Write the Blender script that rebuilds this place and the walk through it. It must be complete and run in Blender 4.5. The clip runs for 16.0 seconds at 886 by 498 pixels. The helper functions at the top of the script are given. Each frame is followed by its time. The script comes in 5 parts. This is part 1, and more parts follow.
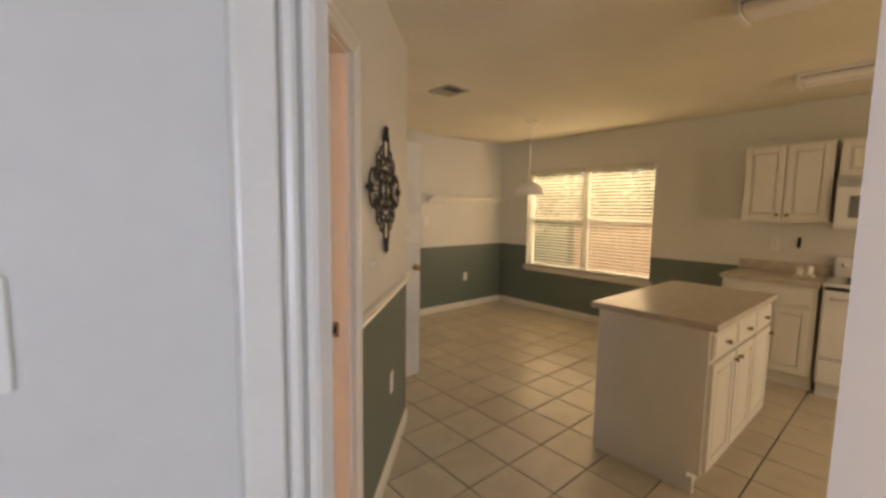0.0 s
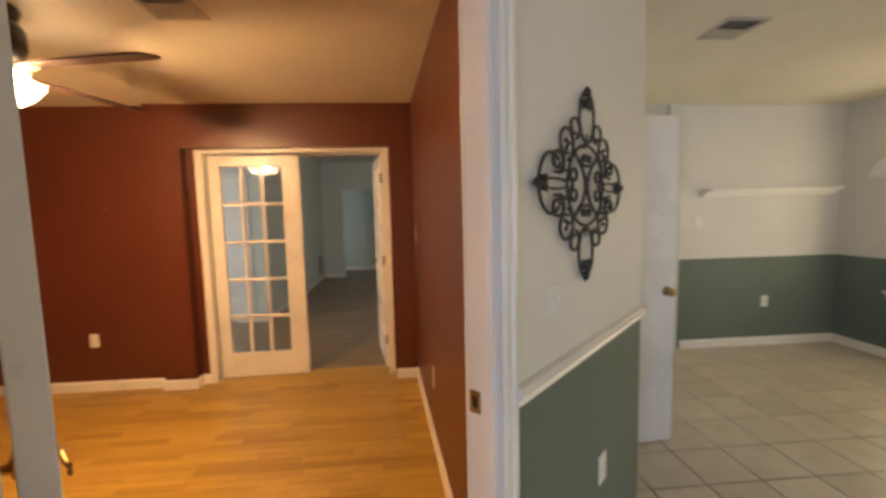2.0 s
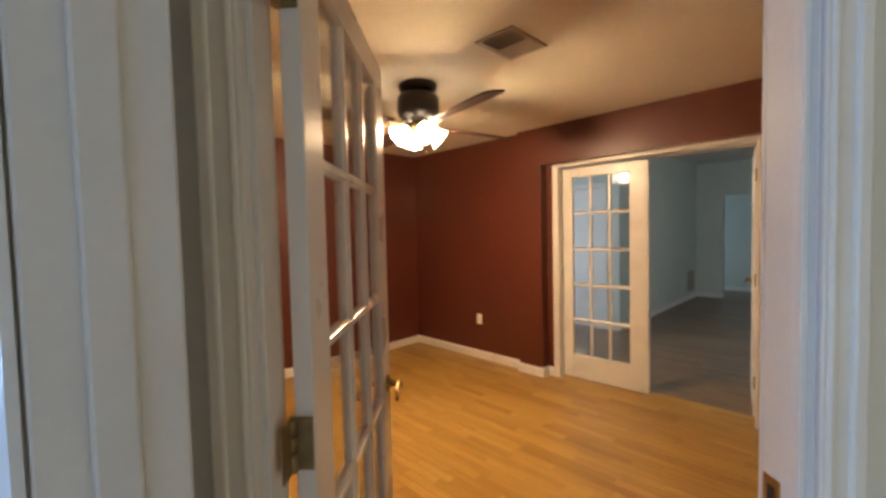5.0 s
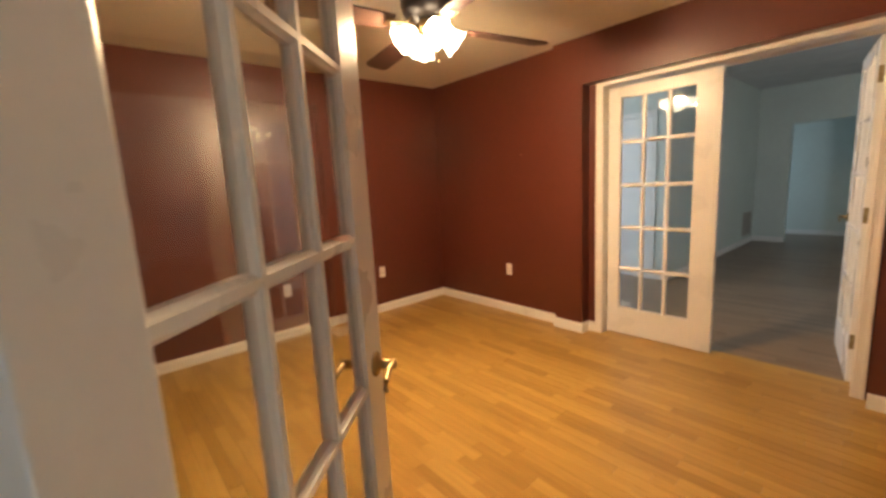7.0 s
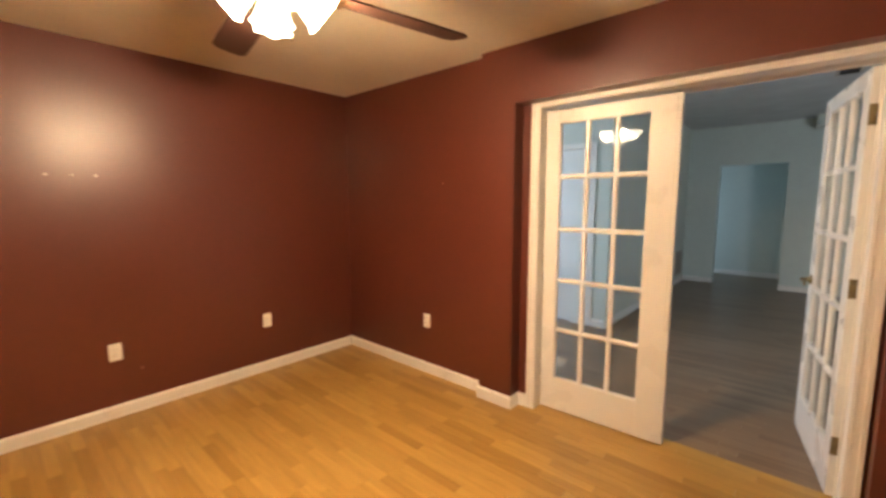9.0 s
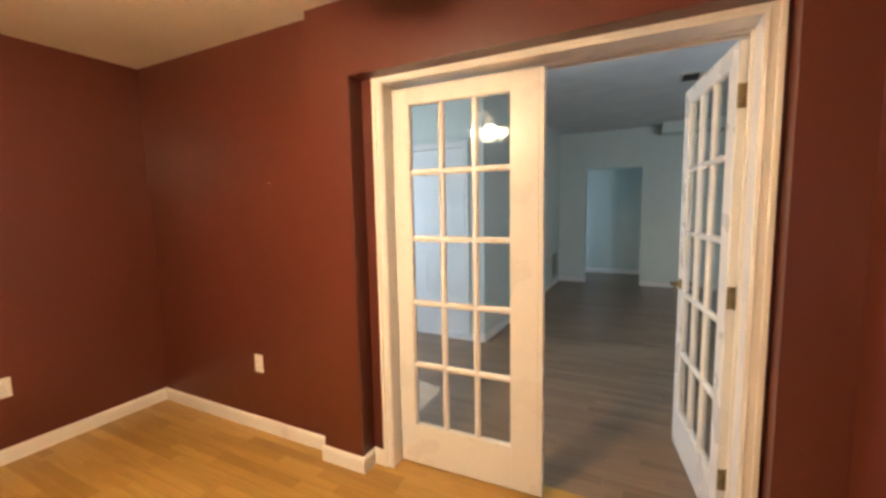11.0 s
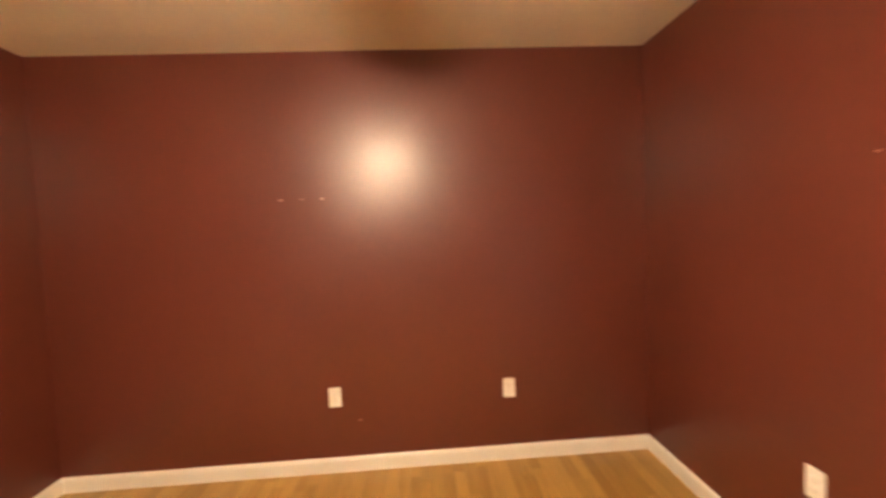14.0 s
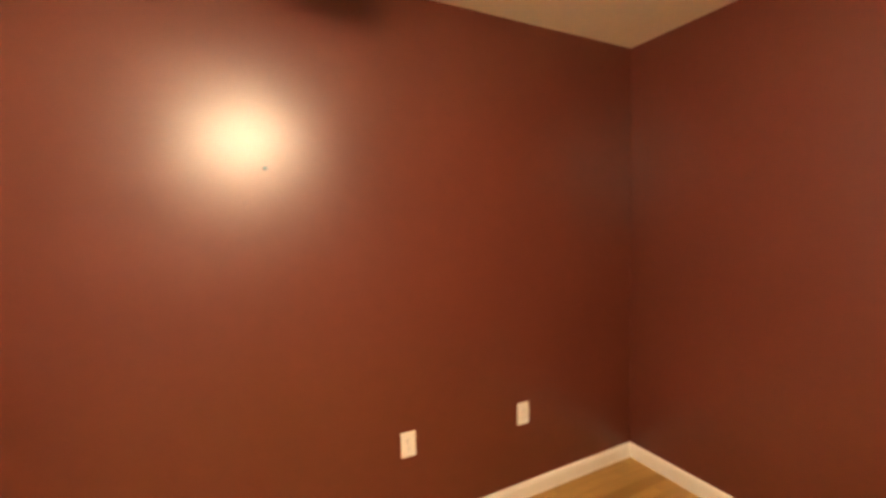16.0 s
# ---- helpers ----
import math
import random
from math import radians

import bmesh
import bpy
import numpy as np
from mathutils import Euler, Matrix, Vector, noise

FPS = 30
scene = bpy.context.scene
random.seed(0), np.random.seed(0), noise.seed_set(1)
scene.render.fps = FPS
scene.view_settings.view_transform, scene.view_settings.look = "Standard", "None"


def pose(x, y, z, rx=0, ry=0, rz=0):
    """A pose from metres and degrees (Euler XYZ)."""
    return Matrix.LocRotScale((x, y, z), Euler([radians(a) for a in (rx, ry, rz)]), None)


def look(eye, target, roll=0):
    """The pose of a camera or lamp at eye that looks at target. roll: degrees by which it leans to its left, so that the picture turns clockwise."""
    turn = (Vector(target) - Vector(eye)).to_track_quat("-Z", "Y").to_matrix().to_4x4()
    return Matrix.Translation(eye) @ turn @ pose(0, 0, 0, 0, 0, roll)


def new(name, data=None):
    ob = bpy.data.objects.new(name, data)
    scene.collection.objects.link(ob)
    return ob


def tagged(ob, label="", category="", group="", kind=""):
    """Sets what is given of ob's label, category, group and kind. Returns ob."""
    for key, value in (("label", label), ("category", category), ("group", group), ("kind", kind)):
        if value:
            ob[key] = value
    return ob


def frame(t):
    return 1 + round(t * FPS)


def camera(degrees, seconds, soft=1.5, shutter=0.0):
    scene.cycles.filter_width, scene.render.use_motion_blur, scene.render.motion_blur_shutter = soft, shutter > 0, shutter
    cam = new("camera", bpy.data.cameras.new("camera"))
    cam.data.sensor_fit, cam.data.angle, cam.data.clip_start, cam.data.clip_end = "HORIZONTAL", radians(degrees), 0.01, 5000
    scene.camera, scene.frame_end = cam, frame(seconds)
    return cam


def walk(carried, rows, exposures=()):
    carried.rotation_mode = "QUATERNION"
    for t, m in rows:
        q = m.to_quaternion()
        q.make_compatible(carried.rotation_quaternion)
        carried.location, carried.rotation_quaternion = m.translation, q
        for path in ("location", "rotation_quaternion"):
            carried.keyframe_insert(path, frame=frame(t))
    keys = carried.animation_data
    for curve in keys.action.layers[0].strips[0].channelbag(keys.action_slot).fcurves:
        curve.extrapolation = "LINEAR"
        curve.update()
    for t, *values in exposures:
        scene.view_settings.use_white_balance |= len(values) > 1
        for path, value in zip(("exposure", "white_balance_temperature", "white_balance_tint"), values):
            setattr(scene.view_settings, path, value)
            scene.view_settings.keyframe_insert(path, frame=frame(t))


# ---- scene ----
cam = camera(94.6, 16.0, soft=3.0, shutter=0.4)
METRES, EYE, TILT, LEAN, TURN = 8.0, 1.5, 0.0, 0.0, -43.6
PATH = [
    (0, (0.136, 0.148, 1.47), (1.43, 1.661, 1.276), 0.8),
    (0.5, (0.266, 0.216, 1.459), (1.578, 1.719, 1.325), 1.0),
    (1, (0.41, 0.4, 1.476), (1.558, 2.033, 1.361), -1.0),
    (1.5, (0.562, 0.51, 1.485), (1.247, 2.384, 1.349), -1.4),
    (2, (0.685, 0.598, 1.488), (0.834, 2.584, 1.306), -1.4),
    (2.5, (0.734, 0.688, 1.496), (0.485, 2.671, 1.407), -1.3),
    (3, (0.800, 0.762, 1.496), (-0.003, 2.588, 1.362), -1.2),
    (3.5, (0.904, 0.772, 1.480), (-0.244, 2.402, 1.321), -0.4),
    (4, (0.957, 0.728, 1.479), (-0.351, 2.239, 1.391), -0.7),
    (4.2, (0.956, 0.729, 1.476), (-0.383, 2.211, 1.409), -0.8),
    (6.5, (0.733, 0.966, 1.373), (-0.755, 2.28, 1.132), -2.6),
    (7, (0.612, 1.124, 1.349), (-0.894, 2.401, 1.032), -3.1),
    (7.5, (0.503, 1.299, 1.359), (-1.104, 2.43, 0.986), -1.7),
    (8, (0.379, 1.461, 1.343), (-1.238, 2.601, 1.05), -1.9),
    (8.5, (0.275, 1.654, 1.386), (-1.269, 2.901, 1.136), -3.6),
    (9, (0.216, 1.891, 1.441), (-1.099, 3.38, 1.208), -0.1),
    (11.5, (0.017, 2.736, 1.414), (-0.868, 4.518, 1.211), -1.4),
    (12, (-0.171, 2.876, 1.448), (-1.35, 4.478, 1.242), -2.5),
    (12.5, (-0.313, 2.992, 1.446), (-1.835, 4.276, 1.261), -1.8),
    (13, (-0.439, 3.076, 1.448), (-2.232, 3.946, 1.277), -0.6),
    (13.5, (-0.657, 3.009, 1.45), (-2.559, 3.616, 1.335), -1.7),
    (14, (-0.789, 2.96, 1.407), (-2.784, 3.075, 1.303), -2.5),
    (14.5, (-0.938, 2.899, 1.454), (-2.836, 2.281, 1.324), -1.0),
    (15, (-1.016, 2.829, 1.444), (-2.603, 1.625, 1.262), -0.1),
    (15.5, (-1.087, 2.661, 1.445), (-2.39, 1.15, 1.314), -1.4),
    (16, (-1.094, 2.537, 1.451), (-1.986, 0.751, 1.323), -1.5),
]
walk(cam, [(t, look(eye, target, roll)) for t, eye, target, roll in PATH], exposures=[(0.0, -0.3, 9300, 22), (0.6, -0.35, 9300, 22), (1.1, -0.15, 8800, 20), (1.6, -0.15, 7300, 14), (2.2, 0.05, 6500, 12), (2.7, -0.1, 5600, 10), (3.2, -0.1, 5600, 10), (4.0, -0.2, 5450, 8), (7.0, 0.18, 5500, 6), (9.0, 0.33, 5250, 6), (11.5, 0.47, 5200, 5), (13.0, 0.45, 5200, 5), (14.5, 0.95, 4850, 4), (16.0, 0.68, 5100, 4)])

# ---- world, sun and large lights ----
world = bpy.data.worlds.new("sky")
scene.world = world
world.use_nodes = True
_sky = world.node_tree.nodes.new("ShaderNodeTexSky")
_sky.sky_type, _sky.sun_disc = "NISHITA", False
_sky.sun_elevation, _sky.sun_rotation = radians(45), radians(-70)
world.node_tree.links.new(_sky.outputs[0], world.node_tree.nodes["Background"].inputs[0])
world.node_tree.nodes["Background"].inputs[1].default_value = 0.15


def lamp(name, kind, m, power, colour, size=None, size_y=None):
    data = bpy.data.lights.new(name, kind)
    data.energy, data.color = power, colour
    if kind == "AREA":
        data.shape, data.size, data.size_y = "RECTANGLE", size, size_y or size
    elif kind == "POINT":
        data.shadow_soft_size = size
    elif kind == "SUN":
        data.angle = radians(0.5)
    ob = new(name, data)
    ob.matrix_world = m
    return ob


DAY = (0.42, 0.60, 1.0)
WARM = (1.0, 0.60, 0.27)
lamp("sun", "SUN", look((-14, 5, 15), (0, 0, 0)), 5.0, (1.0, 0.95, 0.87))
# daylight standing in a window opening out of view, assumed for the hall
lamp("window_daylight_hall", "AREA", look((-1.56, -2.6, 1.25), (0.1, 0.7, 0.9)), 118, DAY, 1.4, 1.7)
# added outside, above the kitchen window, in place of sky light
lamp("window_daylight_garden", "AREA", look((6.40, 3.18, 2.75), (4.85, 3.18, 1.2)), 330, (1.0, 0.92, 0.76), 2.4, 1.2)
# fill lamp added to brighten the kitchen aisle; its opening is invented
lamp("fill_light_kitchen", "AREA", look((3.6, -2.30, 1.15), (4.1, 0, 0.6)), 46, (1.0, 0.89, 0.72), 2.2, 1.9)
# extra lamp on the room side of the blinds, boosting that window's daylight
lamp("window_daylight_nook", "AREA", look((5.19, 3.18, 1.36), (0, 3.0, 1.2)), 13, (1.0, 0.82, 0.56), 1.75, 1.30)
# west window of the family room, out of view and assumed
lamp("window_daylight_family", "AREA", look((-3.34, 5.5, 1.4), (0.4, 5.9, 1.1)), 26, (1.0, 0.93, 0.95), 1.1, 1.5)
# fill lamp added to lift the family room's far walls and ceiling
lamp("fill_light_family", "AREA", look((2.2, 4.75, 1.4), (0.4, 9.6, 1.2)), 64, (1.0, 0.94, 0.93), 1.1, 1.5)
# lamp added before a solid wall to give the passage its bluish light
lamp("fill_light_passage", "AREA", look((-2.35, 11.2, 1.1), (0, 11.2, 1.0)), 7, (0.70, 0.84, 1.0), 0.5, 1.6)

# ---- materials ----
def mat(name, colour, rough=0.6, metal=0.0, var=0.06, scale=3.0, bump=0.0, bump_scale=120.0, spec=0.5, dark=None, stain=0.0, coat=0.0):
    """Painted or plain surface: two scales of colour variation, fine relief and uneven gloss."""
    m = bpy.data.materials.new(name)
    m.use_nodes = True
    nt = m.node_tree
    n, l = nt.nodes, nt.links
    b = n["Principled BSDF"]
    b.inputs["Metallic"].default_value = metal
    b.inputs["Specular IOR Level"].default_value = spec
    b.inputs["Coat Weight"].default_value = coat
    b.inputs["Coat Roughness"].default_value = 0.25
    geo = n.new("ShaderNodeTexCoord")
    big = n.new("ShaderNodeTexNoise")
    big.inputs["Scale"].default_value, big.inputs["Detail"].default_value = scale, 5
    small = n.new("ShaderNodeTexNoise")
    small.inputs["Scale"].default_value, small.inputs["Detail"].default_value = scale * 17, 3
    l.new(geo.outputs["Object"], big.inputs["Vector"])
    l.new(geo.outputs["Object"], small.inputs["Vector"])
    add = n.new("ShaderNodeMath")
    add.operation = "MULTIPLY_ADD"
    l.new(small.outputs[0], add.inputs[0])
    add.inputs[1].default_value = 0.4
    l.new(big.outputs[0], add.inputs[2])
    ramp = n.new("ShaderNodeValToRGB")
    ramp.color_ramp.elements[0].position, ramp.color_ramp.elements[1].position = 0.45, 0.95
    lo = dark or tuple(c * (1 - 2 * var) for c in colour)
    ramp.color_ramp.elements[0].color = (*lo, 1)
    ramp.color_ramp.elements[1].color = (*[min(1, c * (1 + var)) for c in colour], 1)
    l.new(add.outputs[0], ramp.inputs[0])
    l.new(ramp.outputs[0], b.inputs["Base Color"])
    rr = n.new("ShaderNodeMapRange")
    rr.inputs["To Min"].default_value, rr.inputs["To Max"].default_value = max(0.02, rough - 0.06), min(1, rough + 0.06)
    l.new(big.outputs[0], rr.inputs["Value"])
    l.new(rr.outputs[0], b.inputs["Roughness"])
    if bump:
        tex = n.new("ShaderNodeTexNoise")
        tex.inputs["Scale"].default_value, tex.inputs["Detail"].default_value = bump_scale, 2
        l.new(geo.outputs["Object"], tex.inputs["Vector"])
        bp = n.new("ShaderNodeBump")
        bp.inputs["Strength"].default_value, bp.inputs["Distance"].default_value = bump, 0.004
        l.new(tex.outputs[0], bp.inputs["Height"])
        l.new(bp.outputs[0], b.inputs["Normal"])
    return m


def piece_mat(name, cols, rough, grain=None, bump=0.1, bump_scale=60, spec=0.5, along=(1, 14, 14), rvar=0.08):
    """Boards or tiles: each piece its own tone by Object Info's Random, with grain along its length."""
    m = bpy.data.materials.new(name)
    m.use_nodes = True
    nt = m.node_tree
    n, l = nt.nodes, nt.links
    b = n["Principled BSDF"]
    b.inputs["Specular IOR Level"].default_value = spec
    info = n.new("ShaderNodeObjectInfo")
    isl = n.new("ShaderNodeNewGeometry")
    s = n.new("ShaderNodeMath")
    s.operation = "ADD"
    l.new(info.outputs["Random"], s.inputs[0])
    l.new(isl.outputs["Random Per Island"], s.inputs[1])
    fr = n.new("ShaderNodeMath")
    fr.operation = "FRACT"
    l.new(s.outputs[0], fr.inputs[0])
    ramp = n.new("ShaderNodeValToRGB")
    els = ramp.color_ramp.elements
    while len(els) < len(cols):
        els.new(0.5)
    for i, c in enumerate(cols):
        els[i].position = i / (len(cols) - 1)
        els[i].color = (*c, 1)
    l.new(fr.outputs[0], ramp.inputs[0])
    co = n.new("ShaderNodeTexCoord")
    mp = n.new("ShaderNodeMapping")
    mp.inputs["Scale"].default_value = along
    l.new(isl.outputs["Position"], mp.inputs["Vector"])
    shift = n.new("ShaderNodeVectorMath")
    shift.operation = "MULTIPLY_ADD"
    comb = n.new("ShaderNodeCombineXYZ")
    for i in range(3):
        l.new(fr.outputs[0], comb.inputs[i])
    l.new(comb.outputs[0], shift.inputs[0])
    shift.inputs[1].default_value = (37, 53, 71)
    l.new(mp.outputs[0], shift.inputs[2])
    g = n.new("ShaderNodeTexNoise")
    g.inputs["Scale"].default_value, g.inputs["Detail"].default_value, g.inputs["Distortion"].default_value = 2.2, 4, 0.8
    l.new(shift.outputs[0], g.inputs["Vector"])
    mix = n.new("ShaderNodeMix")
    mix.data_type, mix.blend_type = "RGBA", "MULTIPLY"
    gr = n.new("ShaderNodeMapRange")
    gr.inputs["From Min"].default_value, gr.inputs["From Max"].default_value = 0.3, 0.7
    lo = grain if grain is not None else 0.75
    gr.inputs["To Min"].default_value, gr.inputs["To Max"].default_value = lo, 1.12
    l.new(g.outputs[0], gr.inputs["Value"])
    mix.inputs[0].default_value = 1
    l.new(ramp.outputs[0], mix.inputs[6])
    l.new(gr.outputs[0], mix.inputs[7])
    l.new(mix.outputs[2], b.inputs["Base Color"])
    rr = n.new("ShaderNodeMapRange")
    rr.inputs["To Min"].default_value, rr.inputs["To Max"].default_value = rough - rvar, rough + rvar
    l.new(g.outputs[0], rr.inputs["Value"])
    l.new(rr.outputs[0], b.inputs["Roughness"])
    bp = n.new("ShaderNodeBump")
    bp.inputs["Strength"].default_value, bp.inputs["Distance"].default_value = bump, 0.002
    l.new(g.outputs[0], bp.inputs["Height"])
    l.new(bp.outputs[0], b.inputs["Normal"])
    return m


def glass_mat(name, tint=(1, 1, 1), rough=0.0):
    m = bpy.data.materials.new(name)
    m.use_nodes = True
    n, l = m.node_tree.nodes, m.node_tree.links
    n.remove(n["Principled BSDF"])
    out = n["Material Output"]
    tr = n.new("ShaderNodeBsdfTransparent")
    tr.inputs[0].default_value = (*tint, 1)
    gl = n.new("ShaderNodeBsdfGlossy")
    gl.inputs["Roughness"].default_value = rough
    lw = n.new("ShaderNodeLayerWeight")
    lw.inputs["Blend"].default_value = 0.5
    pw = n.new("ShaderNodeMath")
    pw.operation, pw.inputs[1].default_value = "POWER", 4.5
    l.new(lw.outputs["Facing"], pw.inputs[0])
    sc = n.new("ShaderNodeMath")
    sc.operation, sc.inputs[1].default_value, sc.inputs[2].default_value = "MULTIPLY_ADD", 0.9, 0.04
    l.new(pw.outputs[0], sc.inputs[0])
    mx = n.new("ShaderNodeMixShader")
    l.new(sc.outputs[0], mx.inputs[0])
    l.new(tr.outputs[0], mx.inputs[1])
    l.new(gl.outputs[0], mx.inputs[2])
    l.new(mx.outputs[0], out.inputs[0])
    return m


def glow_mat(name, colour, strength):
    m = bpy.data.materials.new(name)
    m.use_nodes = True
    b = m.node_tree.nodes["Principled BSDF"]
    b.inputs["Base Color"].default_value = (0.9, 0.88, 0.82, 1)
    b.inputs["Emission Color"].default_value = (*colour, 1)
    b.inputs["Emission Strength"].default_value = strength
    return m


RED = mat("red_wall_paint", (0.112, 0.0275, 0.0145), 0.36, var=0.08, scale=1.1, bump=0.05, bump_scale=170, spec=0.6)
WHITE_WALL = mat("white_wall_paint", (0.70, 0.69, 0.64), 0.55, var=0.03, scale=1.3, bump=0.10, bump_scale=110)
GREY_WALL = mat("pale_grey_wall_paint", (0.62, 0.66, 0.58), 0.6, var=0.04, scale=1.0, bump=0.10, bump_scale=110)
GREEN = mat("sage_green_paint", (0.135, 0.175, 0.148), 0.5, var=0.05, scale=1.4, bump=0.08, bump_scale=120)
CEIL = mat("textured_ceiling_paint", (0.74, 0.69, 0.56), 0.85, var=0.04, scale=1.6, bump=0.45, bump_scale=55)
TRIM = mat("white_gloss_trim", (0.80, 0.77, 0.70), 0.30, var=0.03, scale=4, bump=0.03, bump_scale=60)
DOOR_WHITE = mat("white_door_paint", (0.80, 0.78, 0.72), 0.28, var=0.025, scale=3, bump=0.03, bump_scale=90)
PLATE = mat("white_plastic", (0.82, 0.80, 0.74), 0.35, var=0.02)
ANCHOR = mat("dusty_anchor_plastic", (0.36, 0.22, 0.16), 0.6, var=0.1)
SLOT = mat("dark_slot", (0.02, 0.02, 0.02), 0.6)
BRASS = mat("antique_brass", (0.42, 0.31, 0.14), 0.30, metal=1.0, var=0.12, scale=20)
DULL_BRASS = mat("tarnished_hinge_brass", (0.32, 0.25, 0.12), 0.40, metal=0.85, var=0.2, scale=30)
IRON = mat("black_wrought_iron", (0.028, 0.028, 0.031), 0.5, metal=0.3, var=0.2, scale=25, bump=0.2, bump_scale=200)
CABINET = mat("white_cabinet_paint", (0.76, 0.74, 0.68), 0.36, var=0.03, scale=3, bump=0.03)
COUNTER = mat("beige_speckled_laminate", (0.56, 0.49, 0.41), 0.30, var=0.12, scale=14)
APPLIANCE = mat("white_enamel", (0.80, 0.80, 0.78), 0.18, var=0.015, scale=2)
BLACK_GLASS = mat("dark_oven_glass", (0.02, 0.02, 0.022), 0.08)
GREY_PLASTIC = mat("grey_display", (0.20, 0.21, 0.21), 0.3)
COIL = mat("burnt_coil_metal", (0.03, 0.028, 0.026), 0.5, metal=0.6)
CHROME = mat("chrome", (0.6, 0.6, 0.6), 0.15, metal=1.0, var=0.03)
GROUT = mat("dark_grout", (0.075, 0.05, 0.035), 0.9, var=0.15, scale=12)
UNDER = mat("floor_seam_dark", (0.10, 0.045, 0.014), 0.7)
FAN_DARK = mat("dark_fan_bronze", (0.030, 0.024, 0.022), 0.35, metal=0.4)
BLADE = mat("dark_walnut_blade", (0.055, 0.026, 0.018), 0.45, var=0.15, scale=10)
VENT_METAL = mat("painted_vent_steel", (0.50, 0.46, 0.38), 0.5, var=0.08, scale=14)
# backing made paler so the gaps between louvres read less dark
VENT_GREY = mat("pale_vent_backing", (0.33, 0.30, 0.245), 0.7, var=0.1)
VENT_DARK = mat("vent_cavity", (0.03, 0.028, 0.025), 0.8)
SLAT = mat("white_vinyl_blind", (0.82, 0.79, 0.70), 0.45, var=0.03)
_n, _l = SLAT.node_tree.nodes, SLAT.node_tree.links
_t, _m = _n.new("ShaderNodeBsdfTranslucent"), _n.new("ShaderNodeMixShader")
_t.inputs[0].default_value, _m.inputs[0].default_value = (0.85, 0.84, 0.78, 1), 0.40
_l.new(_n["Principled BSDF"].outputs[0], _m.inputs[1])
_l.new(_t.outputs[0], _m.inputs[2])
_l.new(_m.outputs[0], _n["Material Output"].inputs[0])
SHADE_GLASS = mat("frosted_white_glass", (0.85, 0.83, 0.78), 0.3, var=0.02)
FENCE = mat("weathered_cedar_fence", (0.46, 0.25, 0.16), 0.8, var=0.18, scale=5)
GRASS = mat("lawn", (0.07, 0.11, 0.03), 0.9, var=0.3, scale=8)
LEAF = mat("garden_foliage", (0.12, 0.17, 0.07), 0.7, var=0.3, scale=4)
BARK = mat("tree_bark", (0.12, 0.09, 0.06), 0.9, var=0.25, scale=12)
GLASS = glass_mat("door_glass", (0.93, 0.96, 0.97))
BULB = glow_mat("lit_frosted_bulb_glass", (1.0, 0.70, 0.40), 18.0)
WOOD = piece_mat("honey_oak_laminate", [(0.41, 0.242, 0.048), (0.47, 0.288, 0.062), (0.32, 0.178, 0.033), (0.44, 0.265, 0.056), (0.37, 0.212, 0.042)], 0.30, grain=0.88, bump=0.02, along=(1.2, 16, 16), spec=0.4, rvar=0.03)
# same laminate as WOOD, its colour greyed for the family room's cool light
OAK_COOL_LIGHT = piece_mat("oak_laminate_cool_light", [(0.215, 0.148, 0.090), (0.250, 0.175, 0.108), (0.175, 0.118, 0.072), (0.235, 0.162, 0.100)], 0.32, grain=0.85, bump=0.02, along=(1.2, 16, 16), spec=0.4, rvar=0.03)
TILE = piece_mat("cream_ceramic_tile", [(0.52, 0.46, 0.36), (0.57, 0.51, 0.41), (0.50, 0.44, 0.35), (0.55, 0.49, 0.385)], 0.30, grain=0.94, bump=0.015, along=(2, 2, 2), rvar=0.015)


# ---- mesh helpers ----
def part(name, bm, material, parent, label=""):
    me = bpy.data.meshes.new(name)
    bm.to_mesh(me)
    bm.free()
    for mm in (material if isinstance(material, (list, tuple)) else [material]):
        me.materials.append(mm)
    ob = new(name, me)
    ob.parent = parent
    if label:
        ob["label"] = label
    return ob


def thing(name, m, label, category, group="", kind=""):
    ob = new(name)
    ob.empty_display_size = 0.1
    ob.matrix_world = m
    return tagged(ob, label, category, group, kind)


def box(bm, x0, x1, y0, y1, z0, z1, bev=0.0, m=None, mi=0):
    """A box with softened edges, added to bm."""
    t = bmesh.new()
    vs = [t.verts.new((x, y, z)) for z in (z0, z1) for y in (y0, y1) for x in (x0, x1)]
    for f in ((0, 2, 3, 1), (4, 5, 7, 6), (0, 1, 5, 4), (2, 6, 7, 3), (0, 4, 6, 2), (1, 3, 7, 5)):
        t.faces.new([vs[i] for i in f]).material_index = mi
    if bev:
        bmesh.ops.bevel(t, geom=t.edges[:], offset=bev, segments=2, affect="EDGES", profile=0.5)
        for f in t.faces:
            f.material_index = mi
    join(bm, t, m)
    return bm


def join(bm, t, m=None):
    if m is not None:
        t.transform(m)
    me = bpy.data.meshes.new("tmp")
    t.to_mesh(me)
    t.free()
    bm.from_mesh(me)
    bpy.data.meshes.remove(me)


